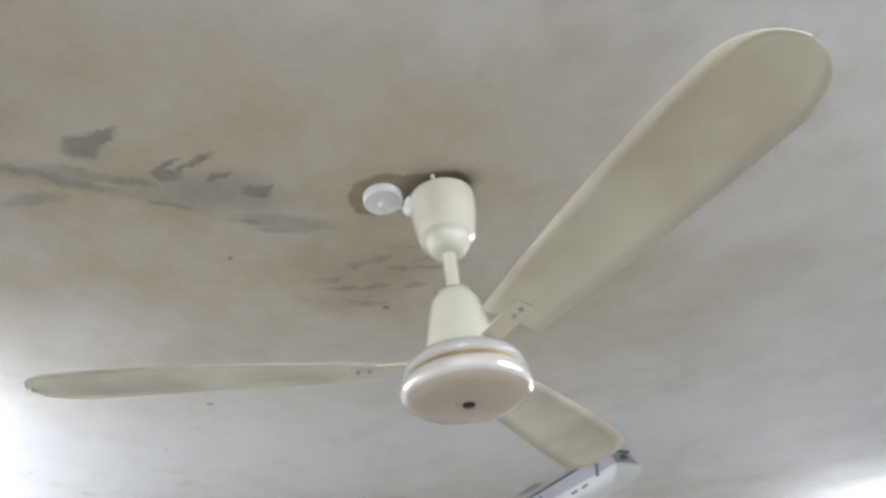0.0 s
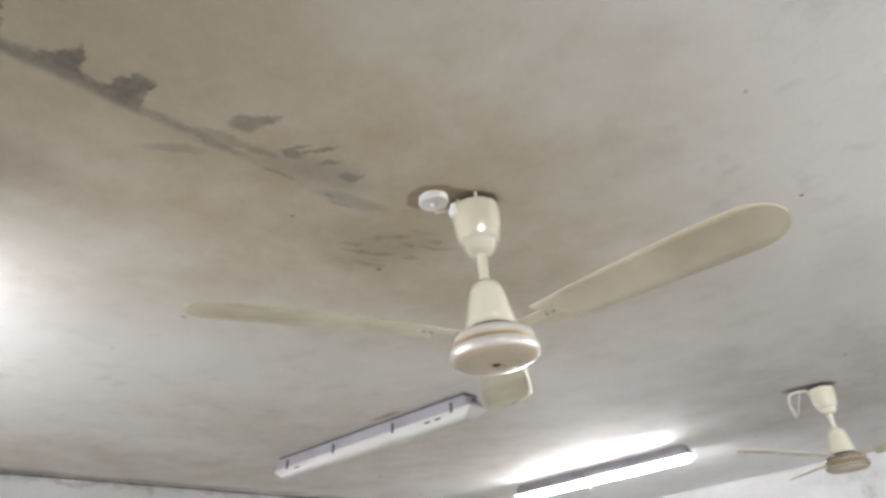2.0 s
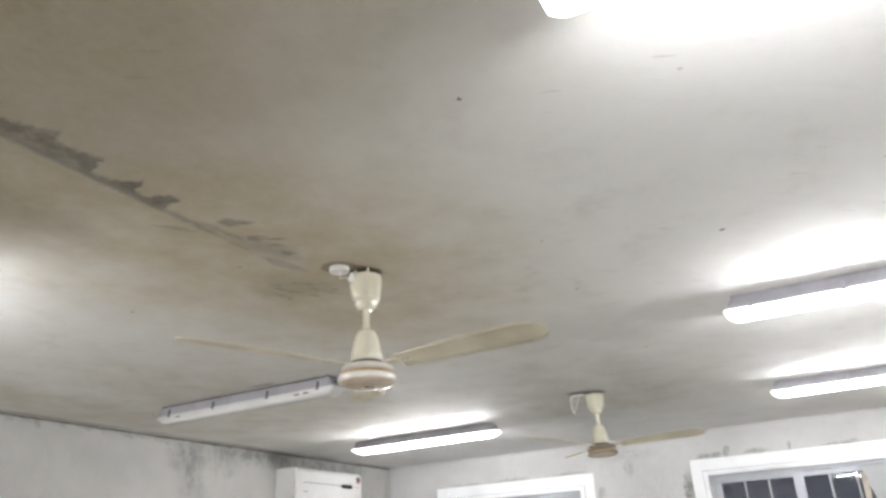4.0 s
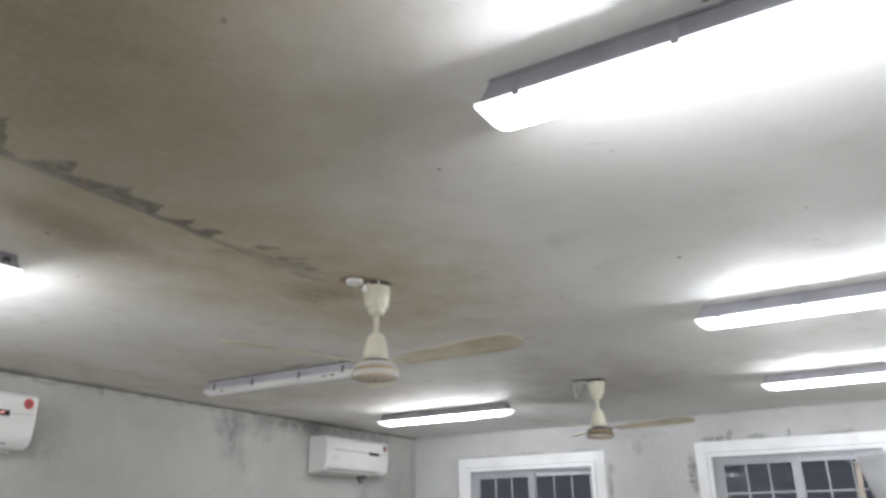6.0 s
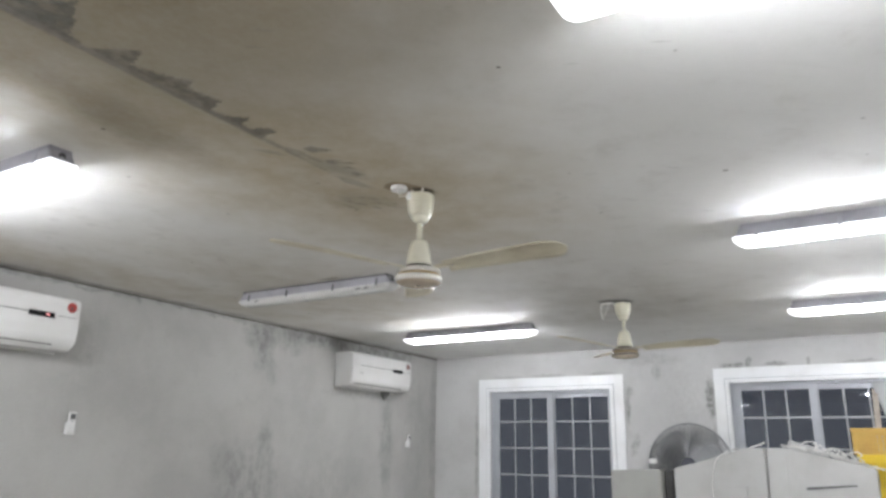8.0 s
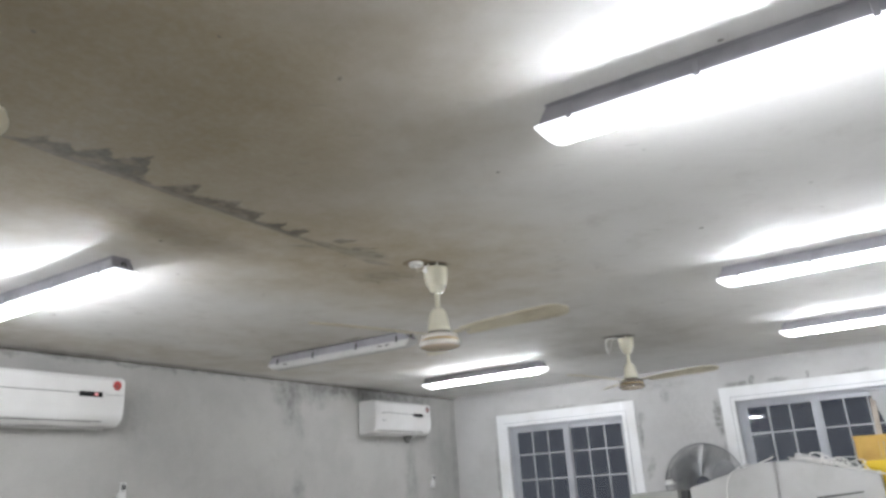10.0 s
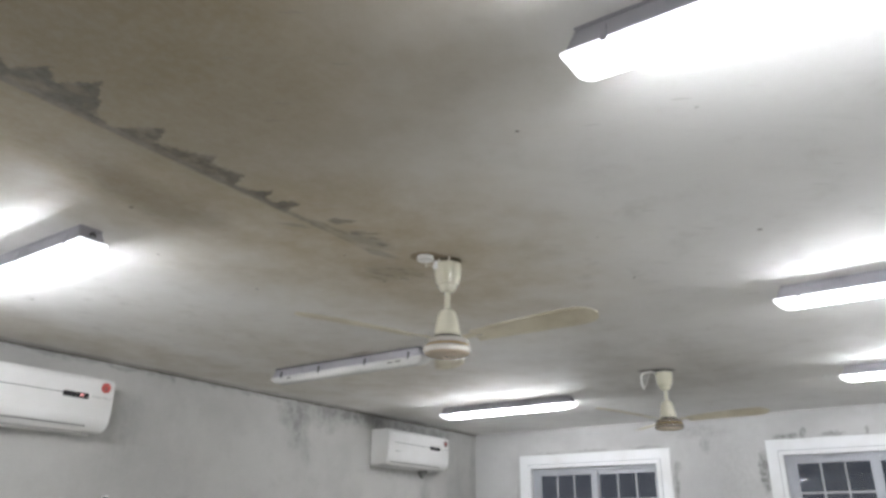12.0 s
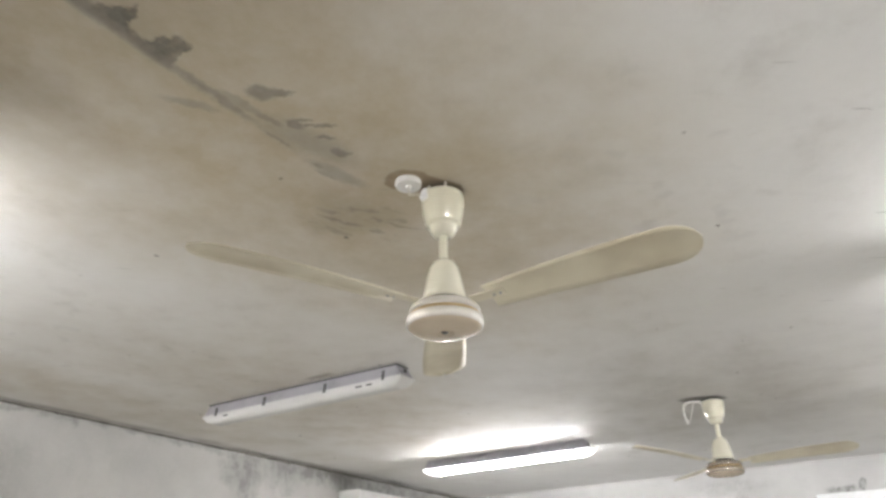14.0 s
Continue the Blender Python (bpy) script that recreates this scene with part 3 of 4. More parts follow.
# ---- fluorescent battens ----
def build_batten(lit, at, label):
    """Weatherproof batten 1.27 m long; origin on the ceiling, length along y."""
    L, top, low = 1.27, 0.060, 0.100
    t = thing("batten_light", label, "ceiling light", at, group="fluorescent battens on the ceiling")
    # tray with slanting sides and ends
    bm = bmesh.new()
    rings = []
    for hx, inset, z in ((0.044, 0.034, -0.0065), (0.0455, 0.030, -0.014), (0.050, 0.003, -top)):
        rings.append([bm.verts.new(p) for p in ((-hx, inset, z), (hx, inset, z), (hx, L - inset, z), (-hx, L - inset, z))])
    skin(bm, rings)
    bmesh.ops.bevel(bm, geom=[e for e in bm.edges if e.calc_face_angle(0) > 0.6], offset=0.004, segments=2, affect="EDGES")
    tray = part("tray", bm, GREY_TRAY, t)
    # added strip; slate on the unlit batten stands for its shadow gap
    part("ceiling_gap_strip", box(-0.045, 0.032, -0.007, 0.045, L - 0.032, 0.0, 0.001), GREY_TRAY if lit else SLATE, tray, "added strip filling the tray's gap to the ceiling")
    part("reflector", box(-0.046, 0.02, -top - 0.004, 0.046, L - 0.02, -top - 0.0003, 0.001), WHITE_PLASTIC, tray, "white enamelled reflector")
    # clear cover, rounded below and sloping at its ends, with a turned-out rim
    bm = bmesh.new()
    rings = []
    for hx, inset, z in ((0.0535, -0.003, -top + 0.002), (0.0535, -0.003, -top - 0.005), (0.0525, 0.0, -top - 0.006), (0.0515, 0.008, -0.074), (0.046, 0.026, -0.088), (0.036, 0.042, -0.096), (0.022, 0.056, -low)):
        rings.append([bm.verts.new(p) for p in ((-hx, inset, z), (hx, inset, z), (hx, L - inset, z), (-hx, L - inset, z))])
    skin(bm, rings, head=False)
    bmesh.ops.bevel(bm, geom=[e for e in bm.edges if len(e.link_faces) == 2 and e.calc_face_angle(0) > 0.3], offset=0.003, segments=2, affect="EDGES")
    part("cover", bm, LIT if lit else COVER_OFF, t, "glowing clear cover" if lit else "unlit milky cover")
    if lit:
        part("tube", prism([(0.013 * math.cos(math.pi * k / 7), -0.0815 + 0.013 * math.sin(math.pi * k / 7)) for k in range(14)], L - 0.15, "y"), LIT_TUBE, t, "glowing fluorescent tube", smooth=True, at=pose(0, 0.075, 0))
    for y in (0.058, L - 0.075):
        part("lamp_holder", box(-0.011, y, -0.0935, 0.011, y + 0.015, -top - 0.0045, 0.003), WHITE_PLASTIC, t)
    for y in (0.10, 0.44, 0.83, 1.17):
        for side in (-1, 1):
            part("clip", box(-0.0025, -0.008, -0.009, 0.0025, 0.008, 0.036, 0.002), GREY_TRAY if lit else SLATE, t, at=pose(side * 0.0535, y, -top, 0, side * -6.5, 0))
    for y, turn in ((0.0185, 90), (L - 0.0185, -90)):
        part("cable_gland", lathe([(0.013, -0.008), (0.013, 0.004), (0.008, 0.005), (0.007, 0.0), (0.0, 0.0)], 20), SLATE, tray, "dark cable entry", at=pose(0.0, y, -0.034, turn, 0, 0))
    if not lit:
        for y in (0.16, 0.22, 1.08):
            part("tube_clip", box(-0.0535, y, -0.0790, -0.0505, y + 0.035, -0.071, 0.001), SLATE, t)
    return t


on = "lit white fluorescent batten with grey tray on the ceiling"
batten_on = build_batten(True, pose(TUBE_X[0], 1.615, H), on)
for x, y in ((-2.71, 1.615), (TUBE_X[2] + 0.01, 1.635), (TUBE_X[0] - 0.01, -1.545), (TUBE_X[1] + 0.03, -1.545), (TUBE_X[2] + 0.02, -1.545)):
    copy_thing(batten_on, pose(x, y, H))
build_batten(False, pose(TUBE_X[1] + 0.045, 1.680, H), "unlit fluorescent batten with grey tray and milky cover")


# ---- ceiling fans ----
def build_fan(at, label, turn, housing, housing_label):
    """Three-bladed ceiling fan; origin on the ceiling."""
    t = thing("ceiling_fan", label, "ceiling fan", at, group="ceiling fans")
    part("hook", tube([(0.0, 0.0, 0.0), (0.006, 0.004, -0.02), (0.0, 0.0, -0.045), (-0.012, 0, -0.06), (0, 0, -0.10)], 0.0045), WIRE, t)
    canopy = part("canopy", lathe([(0.047, -0.020), (0.054, -0.018), (0.0565, -0.022), (0.0565, -0.036), (0.0552, -0.060), (0.0515, -0.084), (0.0465, -0.104), (0.0455, -0.107), (0.0375, -0.108),
                                  (0.0365, -0.118), (0.0325, -0.129), (0.024, -0.139), (0.012, -0.140)]), CREAM, t, "glossy cream canopy", smooth=True)
    bm = lathe([(0.0, 0.0015), (0.0035, 0.001), (0.0035, -0.001)], 12)
    part("screw", bm, STEEL, canopy, at=pose(-0.023, -0.023, -0.118, 90, 0, -45))
    part("downrod", lathe([(0.0115, -0.1360), (0.0115, -0.2240)], 24), CREAM, t, smooth=True)
    part("lower_cup", lathe([(0.012, -0.2050), (0.017, -0.2060), (0.021, -0.2120), (0.033, -0.2190), (0.040, -0.2370), (0.046, -0.2640), (0.051, -0.2940), (0.0545, -0.3190), (0.052, -0.3200), (0.045, -0.3180)]),
         CREAM, t, "glossy cream cup", smooth=True)
    part("neck_gap", lathe([(0.050, -0.3150), (0.0535, -0.3205), (0.057, -0.3300), (0.057, -0.3360)]), DARK, t, smooth=True)
    motor = part("motor_housing", lathe([(0.045, -0.3290), (0.070, -0.3300), (0.080, -0.3340), (0.0865, -0.3410), (0.0885, -0.3500), (0.0865, -0.3540), (0.0825, -0.3550), (0.0825, -0.3635), (0.0915, -0.3650), (0.0945, -0.3680),
                                         (0.0945, -0.3800), (0.0925, -0.3860), (0.089, -0.3885)], 64), housing, t, housing_label, smooth=True)
    part("gold_band", lathe([(0.0827, -0.3552), (0.0862, -0.3568), (0.0862, -0.3620), (0.0827, -0.3633)], 64), BRASS, motor, smooth=True)
    part("bottom_plate", lathe([(0.0892, -0.3880), (0.083, -0.3930), (0.070, -0.3970), (0.050, -0.4005), (0.026, -0.4025), (0.020, -0.4030), (0.018, -0.4000), (0.010, -0.3985), (0.0, -0.3985)], 64), MOTOR_BASE, motor, "tan underside", smooth=True)
    part("centre_plug", lathe([(0.0, -0.4025), (0.008, -0.4020), (0.0095, -0.3980)], 20), DARK, motor, smooth=True)
    for k in range(3):
        a = turn + 120 * k
        part("blade_arm", box(0.075, -0.016, -0.004, 0.165, 0.016, 0.0, 0.0015), CREAM_BLADE, t, at=pose(0, 0, -0.332, 0, 0, a) @ pose(0, 0, 0, -9, -2.5, 0))
        bm = bmesh.new()
        rows, n = [], 26
        for i in range(n + 1):
            s = math.sin(i / n * math.pi / 2) ** 0.8
            r = 0.125 + 0.495 * s
            wide = 0.046 + 0.022 * math.sin(min(1, s * 1.25) * math.pi / 2)
            if s > 0.86:
                wide *= math.sqrt(max(0.0, 1 - ((s - 0.86) / 0.1402) ** 2))
            lift = 0.004 * math.sin(s * 3.0)
            row = []
            for j in range(7):
                v = -1 + 2 * j / 6
                row.append((r, v * wide + 0.010 * s, lift - 0.006 * v * v))
            rows.append(row)
        top = [[bm.verts.new(p) for p in row] for row in rows]
        bottom = [[bm.verts.new((p[0], p[1], p[2] - 0.0022)) for p in row] for row in rows]
        for A, B in zip(top, top[1:]):
            for j in range(6):
                bm.faces.new((A[j], A[j + 1], B[j + 1], B[j]))
        for A, B in zip(bottom, bottom[1:]):
            for j in range(6):
                bm.faces.new((A[j + 1], A[j], B[j], B[j + 1]))
        for i in range(n):
            bm.faces.new((top[i][0], top[i + 1][0], bottom[i + 1][0], bottom[i][0]))
            bm.faces.new((top[i + 1][6], top[i][6], bottom[i][6], bottom[i + 1][6]))
        for j in range(6):
            bm.faces.new((top[0][j + 1], top[0][j], bottom[0][j], bottom[0][j + 1]))
            bm.faces.new((top[n][j], top[n][j + 1], bottom[n][j + 1], bottom[n][j]))
        bmesh.ops.recalc_face_normals(bm, faces=bm.faces)
        blade = part("blade", bm, CREAM_BLADE, t, "cream painted metal blade", smooth=True, at=pose(0, 0, -0.332, 0, 0, a) @ pose(0, 0, 0, -11, -2.5, 0))
        for r in (0.137, 0.153):
            part("screw", lathe([(0, -0.0045), (0.003, -0.004), (0.004, -0.001)], 10), STEEL, blade, at=pose(r, 0, -0.0045))
    return t


FAN1, FAN2, FAN0 = (0.421, 0.751), (2.985, 0.720), (-2.12, 0.757)
build_fan(pose(*FAN1, H), "cream ceiling fan at rest under a stained ceiling patch", 32, MOTOR_WHITE, "white enamelled motor housing")
build_fan(pose(*FAN2, H), "cream ceiling fan with a loose white wire beside it", 35, MOTOR_BRONZE, "glossy bronze motor housing")
build_fan(pose(*FAN0, H), "cream ceiling fan with three metal blades", -57, MOTOR_WHITE, "white enamelled motor housing")

# ceiling rose and wiring by the first fan
rose = thing("ceiling_rose", "round white plastic ceiling rose on a bare brown patch", "ceiling rose", pose(0.333, 0.799, H))
part("cap", lathe([(0.031, 0.0), (0.0335, -0.001), (0.0338, -0.0145), (0.0325, -0.0168), (0.020, -0.0175), (0.009, -0.0178), (0.0075, -0.022), (0.0045, -0.026), (0, -0.026)], 40), WHITE_PLASTIC, rose)
part("cord", tube([(0, 0, -0.028), (0.004, -0.002, -0.037), (-0.003, -0.003, -0.043), (0.006, -0.004, -0.040), (0.02, -0.012, -0.034), (0.04, -0.022, -0.030), (0.052, -0.020, -0.014), (0.056, -0.024, -0.008)], 0.0022), WIRE, rose, "twisted cream wire")
connector = thing("wire_connector", "small white plastic wire connector above the fan canopy", "connector", pose(0.374, 0.770, H - 0.029, 12, 10, 20))
part("block", box(-0.010, -0.015, -0.020, 0.010, 0.015, 0.016, 0.007), WHITE_PLASTIC, connector)
part("wire", tube([(0.002, -0.006, 0.010), (0.003, -0.005, 0.020), (0.0, 0.002, 0.027)], 0.0042), WIRE, connector)

stub_wire = part("bare_wire", tube([(0.390, 0.722, H), (0.391, 0.722, H - 0.010), (0.394, 0.726, H - 0.026), (0.404, 0.738, H - 0.05)], 0.0038), WIRE)
tagged(stub_wire, "short cream wire running from the ceiling into the canopy", "wire")

# loose loop of wire by the second fan
loop = thing("loose_wire", "loose white wire looping from the ceiling hole", "wire", pose(FAN2[0] - 0.02, FAN2[1] + 0.045, H))
part("loop", tube([(0.012, -0.005, -0.035), (0.004, 0.02, -0.014), (-0.006, 0.055, -0.011), (-0.012, 0.085, -0.016), (-0.016, 0.098, -0.035), (-0.017, 0.100, -0.075), (-0.012, 0.090, -0.125)], 0.0062), WHITE_WIRE, loop)
part("strand", tube([(0.0, 0.045, -0.012), (-0.004, 0.058, -0.05), (-0.012, 0.070, -0.09), (-0.012, 0.082, -0.115)], 0.0022), WHITE_WIRE, loop)


# ---- air conditioners ----
def build_ac(x, z, label, sticker, lit):
    """Wall-mounted split unit, 0.975 m wide; origin at the wall's foot of its lower left corner."""
    W, D, Z = 0.975, 0.215, 0.315
    t = thing("air_conditioner", label, "air conditioner", pose(x, WY - 0.002, z), group="wall air conditioners")
    # side profile: y out of the wall, z up
    prof = [(0.0, 0.0), (-0.09, -0.004)]
    for i in range(9):
        a = math.pi / 2 * i / 8
        prof.append((-0.125 - 0.085 * math.sin(a), 0.088 - 0.090 * math.cos(a)))
    prof += [(-D, 0.13), (-D + 0.003, 0.285), (-D + 0.012, 0.306), (-D + 0.03, Z), (0.0, Z)]
    part("body", prism(prof, W, "x", 0.006), AC_PLASTIC, t, "glossy white moulded body")
    part("front_panel", box(0.03, -D - 0.0012, 0.2015, W - 0.03, -D + 0.006, 0.284, 0.001), AC_PLASTIC, t)
    part("panel_gap", box(0.10, -D - 0.0015, 0.1955, W - 0.33, -D + 0.004, 0.1995), SLATE, t)
    part("panel_gap", box(W - 0.155, -D - 0.0015, 0.194, W - 0.02, -D + 0.004, 0.1965), MARK, t)
    disp = part("display", box(W - 0.325, -D - 0.006, 0.176, W - 0.165, -D + 0.004, 0.209, 0.004), BLACK_GLASS, t, "black display window")
    if lit:
        for k in range(2):
            part("digit", box(W - 0.222 + 0.014 * k, -D - 0.0075, 0.187, W - 0.214 + 0.014 * k, -D - 0.0055, 0.199), DISPLAY_RED, disp, "glowing red digit")
    part("display_edge", box(W - 0.166, -D - 0.007, 0.178, W - 0.150, -D + 0.004, 0.207, 0.003), WHITE_PLASTIC, t)
    part("sticker", lathe([(0.0, 0.002), (0.031, 0.002), (0.031, 0.0)], 32), sticker, t, "round energy sticker", at=pose(W - 0.062, -D + 0.0005, 0.258, 90, 0, 0))
    part("sticker_mark", box(W - 0.070, -D - 0.0030, 0.243, W - 0.056, -D - 0.0012, 0.266), MAROON if sticker is RED else RED, t)
    slit = [(-0.125 - 0.0865 * math.sin(math.radians(a)), 0.088 - 0.0915 * math.cos(math.radians(a))) for a in (43, 47)]
    part("louvre", prism(slit + [(y + 0.004, z + 0.004) for y, z in reversed(slit)], W - 0.20, "x"), SLATE, t, "dark air outlet slit", at=pose(0.06, 0, 0))
    part("outlet_vane", prism([(-0.195, 0.036), (-0.150, 0.0005), (-0.148, -0.003), (-0.198, 0.034)], W - 0.24, "x"), AC_PLASTIC, t, at=pose(0.10, 0, 0))
    part("nameplate", box(0.105, -D - 0.002, 0.120, 0.165, -D + 0.003, 0.126), MARK, t, "small grey printed mark")
    part("back_plate", box(0.01, -0.012, -0.012, W - 0.01, 0.0, 0.002), AC_PLASTIC, t)
    return t


build_ac(-0.268, 2.277, "white wall air conditioner with red sticker and lit display", RED, True)
build_ac(3.455, 2.298, "white wall air conditioner with faded sticker, dark display", MAROON, False)

# remote controls in their wall holders
for x, z, s in ((0.872, 1.785, 1.0), (4.705, 1.755, 0.95)):
    r = thing("remote_control", "white remote control in a wall holder", "remote control", pose(x, WY - 0.001, z), group="remote controls on the wall")
    part("holder", box(-0.030 * s, -0.026, 0.0, 0.030 * s, 0.0, 0.075 * s, 0.004), WHITE_PLASTIC, r)
    body = part("handset", box(-0.024 * s, -0.022, 0.012, 0.024 * s, -0.005, 0.140 * s, 0.006), WHITE_PLASTIC, r, at=pose(0.0, -0.003, 0.0, 4, 0, 0))
    part("screen", box(-0.017 * s, -0.0235, 0.094 * s, 0.017 * s, -0.0215, 0.128 * s, 0.001), SLATE, body, "grey remote screen")
    part("button", box(-0.006, -0.0245, 0.080 * s, 0.006, -0.0215, 0.087 * s, 0.001), MARK, body)

# added cone for a dark plaster patch under one unit, pipe trunk under the other
stub = part("grey_cone", lathe([(0.0, -0.075), (0.018, -0.068), (0.045, -0.02), (0.052, 0.0), (0.0, 0.0)], 20), simple("rough_cement", (0.24, 0.24, 0.23), 0.9, wear=0.2, scale=50, bump=0.4), at=pose(4.235, WY - 0.03, 2.293), smooth=True)
tagged(stub, "grey cone standing for a dark plaster patch under the air conditioner", "pipe plug")
trunk = thing("drain_hose", "grey drain hose on the wall under the air conditioner", "hose", pose(0, 0, 0))
part("hose", tube([(-0.19, WY - 0.05, 2.29), (-0.22, WY - 0.03, 2.24), (-0.23, WY - 0.018, 2.1), (-0.222, WY - 0.016, 1.9), (-0.225, WY - 0.016, 1.5), (-0.22, WY - 0.016, 0.9), (-0.225, WY - 0.016, 0.05)], 0.011), simple("grey_hose", (0.42, 0.42, 0.41), 0.55), trunk)


# ---- things along the window wall ----
def build_cabinet(name, label, y0, y1, x0, x1, outline, material):
    """Plastic machine housing; outline: (y, z) pairs of the top edge, from larger to smaller y."""
    t = thing(name, label, "machine", pose(0, -0.045, 0), group="grey machine housings by the window")
    shape = [(y1, 0.06)] + outline + [(y0, 0.06)]
    part("housing", prism(shape, x1 - x0, "x", 0.010), material, t, at=pose(x0, 0, 0))
    for y in (y0 + 0.06, y1 - 0.06):
        for x in (x0 + 0.06, x1 - 0.06):
            part("foot", lathe([(0.0, 0.0), (0.025, 0.0), (0.022, 0.062), (0.0, 0.062)], 12), SLATE, t, at=pose(x, y, 0.0))
    return t


X0 = 4.75
DY = -0.045   # all of it a little along the wall
small = build_cabinet("machine_housing", "squat olive-grey plastic machine housing with flat top", 1.05, 1.51, X0 + 0.02, 5.15, [(1.51, 1.575), (1.05, 1.592)], MACHINE_DARK)
# solid dark box between this housing and the next
part("gap_box", box(X0 + 0.12, 0.985, 1.2, X0 + 0.30, 1.049, 1.585, 0.006), SLATE, small, "solid dark box in the gap between housings")
one = build_cabinet("machine_housing", "tall pale grey plastic machine housing with sloping shoulder", 0.186, 0.935, X0, 5.02, [(0.935, 1.607), (0.72, 1.662), (0.50, 1.730), (0.38, 1.772), (0.325, 1.782), (0.186, 1.783)], MACHINE)
part("raised_panel", prism([(0.720, 0.5), (0.720, 1.455), (0.342, 1.468), (0.342, 0.5)], 0.02, "x", 0.006), MACHINE, one, at=pose(X0 - 0.02, 0, 0))
part("shoulder_step", prism([(0.325, 0.5), (0.325, 1.768), (0.19, 1.768), (0.19, 0.5)], 0.022, "x", 0.006), MACHINE, one, at=pose(X0 - 0.022, 0, 0))
two = build_cabinet("machine_housing", "tall pale grey plastic machine housing under tangled cables", -0.60, 0.180, X0, 5.02, [(0.180, 1.783), (0.015, 1.780), (-0.12, 1.752), (-0.35, 1.695), (-0.60, 1.628)], MACHINE)
part("corner_post", prism([(0.168, 0.5), (0.168, 1.768), (0.02, 1.766), (0.02, 0.5)], 0.012, "x", 0.005), MACHINE, two, at=pose(X0 - 0.012, 0, 0))
part("handle_slot", prism([(-0.10, 1.462), (-0.10, 1.482), (-0.455, 1.512), (-0.455, 1.500)], 0.012, "x"), SLATE, two, "dark recessed grip", at=pose(X0 - 0.006, 0, 0))
part("handle_lip", prism([(-0.09, 1.450), (-0.09, 1.461), (-0.465, 1.499), (-0.465, 1.484)], 0.016, "x", 0.003), MACHINE, two, at=pose(X0 - 0.012, 0, 0))

# cable hanging over the housing
hang = thing("hanging_cable", "white cable draped over the machine housing", "cable", pose(0, DY, 0))
part("cable", tube([(X0 + 0.10, 0.40, 1.778), (X0 + 0.03, 0.455, 1.765), (X0 - 0.014, 0.50, 1.74), (X0 - 0.018, 0.565, 1.69), (X0 - 0.022, 0.60, 1.60), (X0 - 0.024, 0.612, 1.52), (X0 - 0.032, 0.615, 1.42), (X0 - 0.032, 0.61, 1.2)], 0.0050), WHITE_WIRE, hang)

# tangle of cables and power strips on the sloping top
rng = random.Random(4)


def top_z(y):
    return 1.780 if y > 0.015 else 1.780 + (y - 0.015) * 0.247


for k in range(12):
    y, x = -0.02 - 0.050 * k, X0 + 0.06 + 0.035 * (k % 4)
    c = thing("coiled_cable", "white power cable coiled loosely on the machine top", "cable", pose(0, DY, 0), group="tangled cables on the machine")
    pts = []
    heap = 0.095 * math.sin(math.pi * min(1.0, (k + 1.5) / 11)) + 0.018
    for i in range(15):
        a = i * 0.85 + k * 1.7
        rr = 0.045 + 0.035 * rng.random()
        yy = y + rr * 1.4 * math.cos(a)
        pts.append((x + rr * 0.9 * math.sin(a), yy, top_z(yy) + 0.008 + heap * rng.random() * (0.4 + 0.6 * max(0.0, math.sin(a * 0.6 + k)))))
    part("cable", tube(pts, 0.0042 + 0.0012 * (k % 2), 6), WHITE_WIRE if k % 3 else GREY_WIRE, c)
# two loops that stand clear of the heap
for y, high in ((-0.27, 0.075), (-0.42, 0.085)):
    c = thing("cable_loop", "white cable loop standing out of the heap", "cable", pose(0, DY, 0), group="tangled cables on the machine")
    part("cable", tube([(X0 + 0.05, y + 0.07, top_z(y + 0.07) + 0.01), (X0 + 0.06, y + 0.02, top_z(y) + high * 0.8), (X0 + 0.07, y - 0.05, top_z(y) + high), (X0 + 0.06, y - 0.09, top_z(y) + high * 0.75),
                        (X0 + 0.05, y - 0.05, top_z(y) + high * 0.4), (X0 + 0.06, y + 0.01, top_z(y) + 0.012)], 0.0048, 6), WHITE_WIRE, c)
s = thing("power_strip", "white plastic power strip lying among cables", "power strip", pose(X0 + 0.08, -0.07 + DY, top_z(-0.07) + 0.030, 16, 4, 12))
part("case", box(-0.028, -0.10, 0.0, 0.028, 0.09, 0.034, 0.010), MACHINE, s)
for k in range(3):
    part("socket", lathe([(0.019, 0.0), (0.019, 0.002), (0.016, 0.002), (0.015, 0.0005), (0.0, 0.0005)], 18), WHITE_PLASTIC, s, at=pose(0, -0.062 + 0.058 * k, 0.034))
bar = part("cable_end", tube([(X0 + 0.05, 0.30, 1.786), (X0 + 0.03, 0.25, 1.80), (X0 + 0.02, 0.21, 1.812), (X0 + 0.01, 0.185, 1.83)], 0.006), WHITE_WIRE, at=pose(0, DY, 0))
tagged(bar, "bent white cable end on the machine top", "cable")


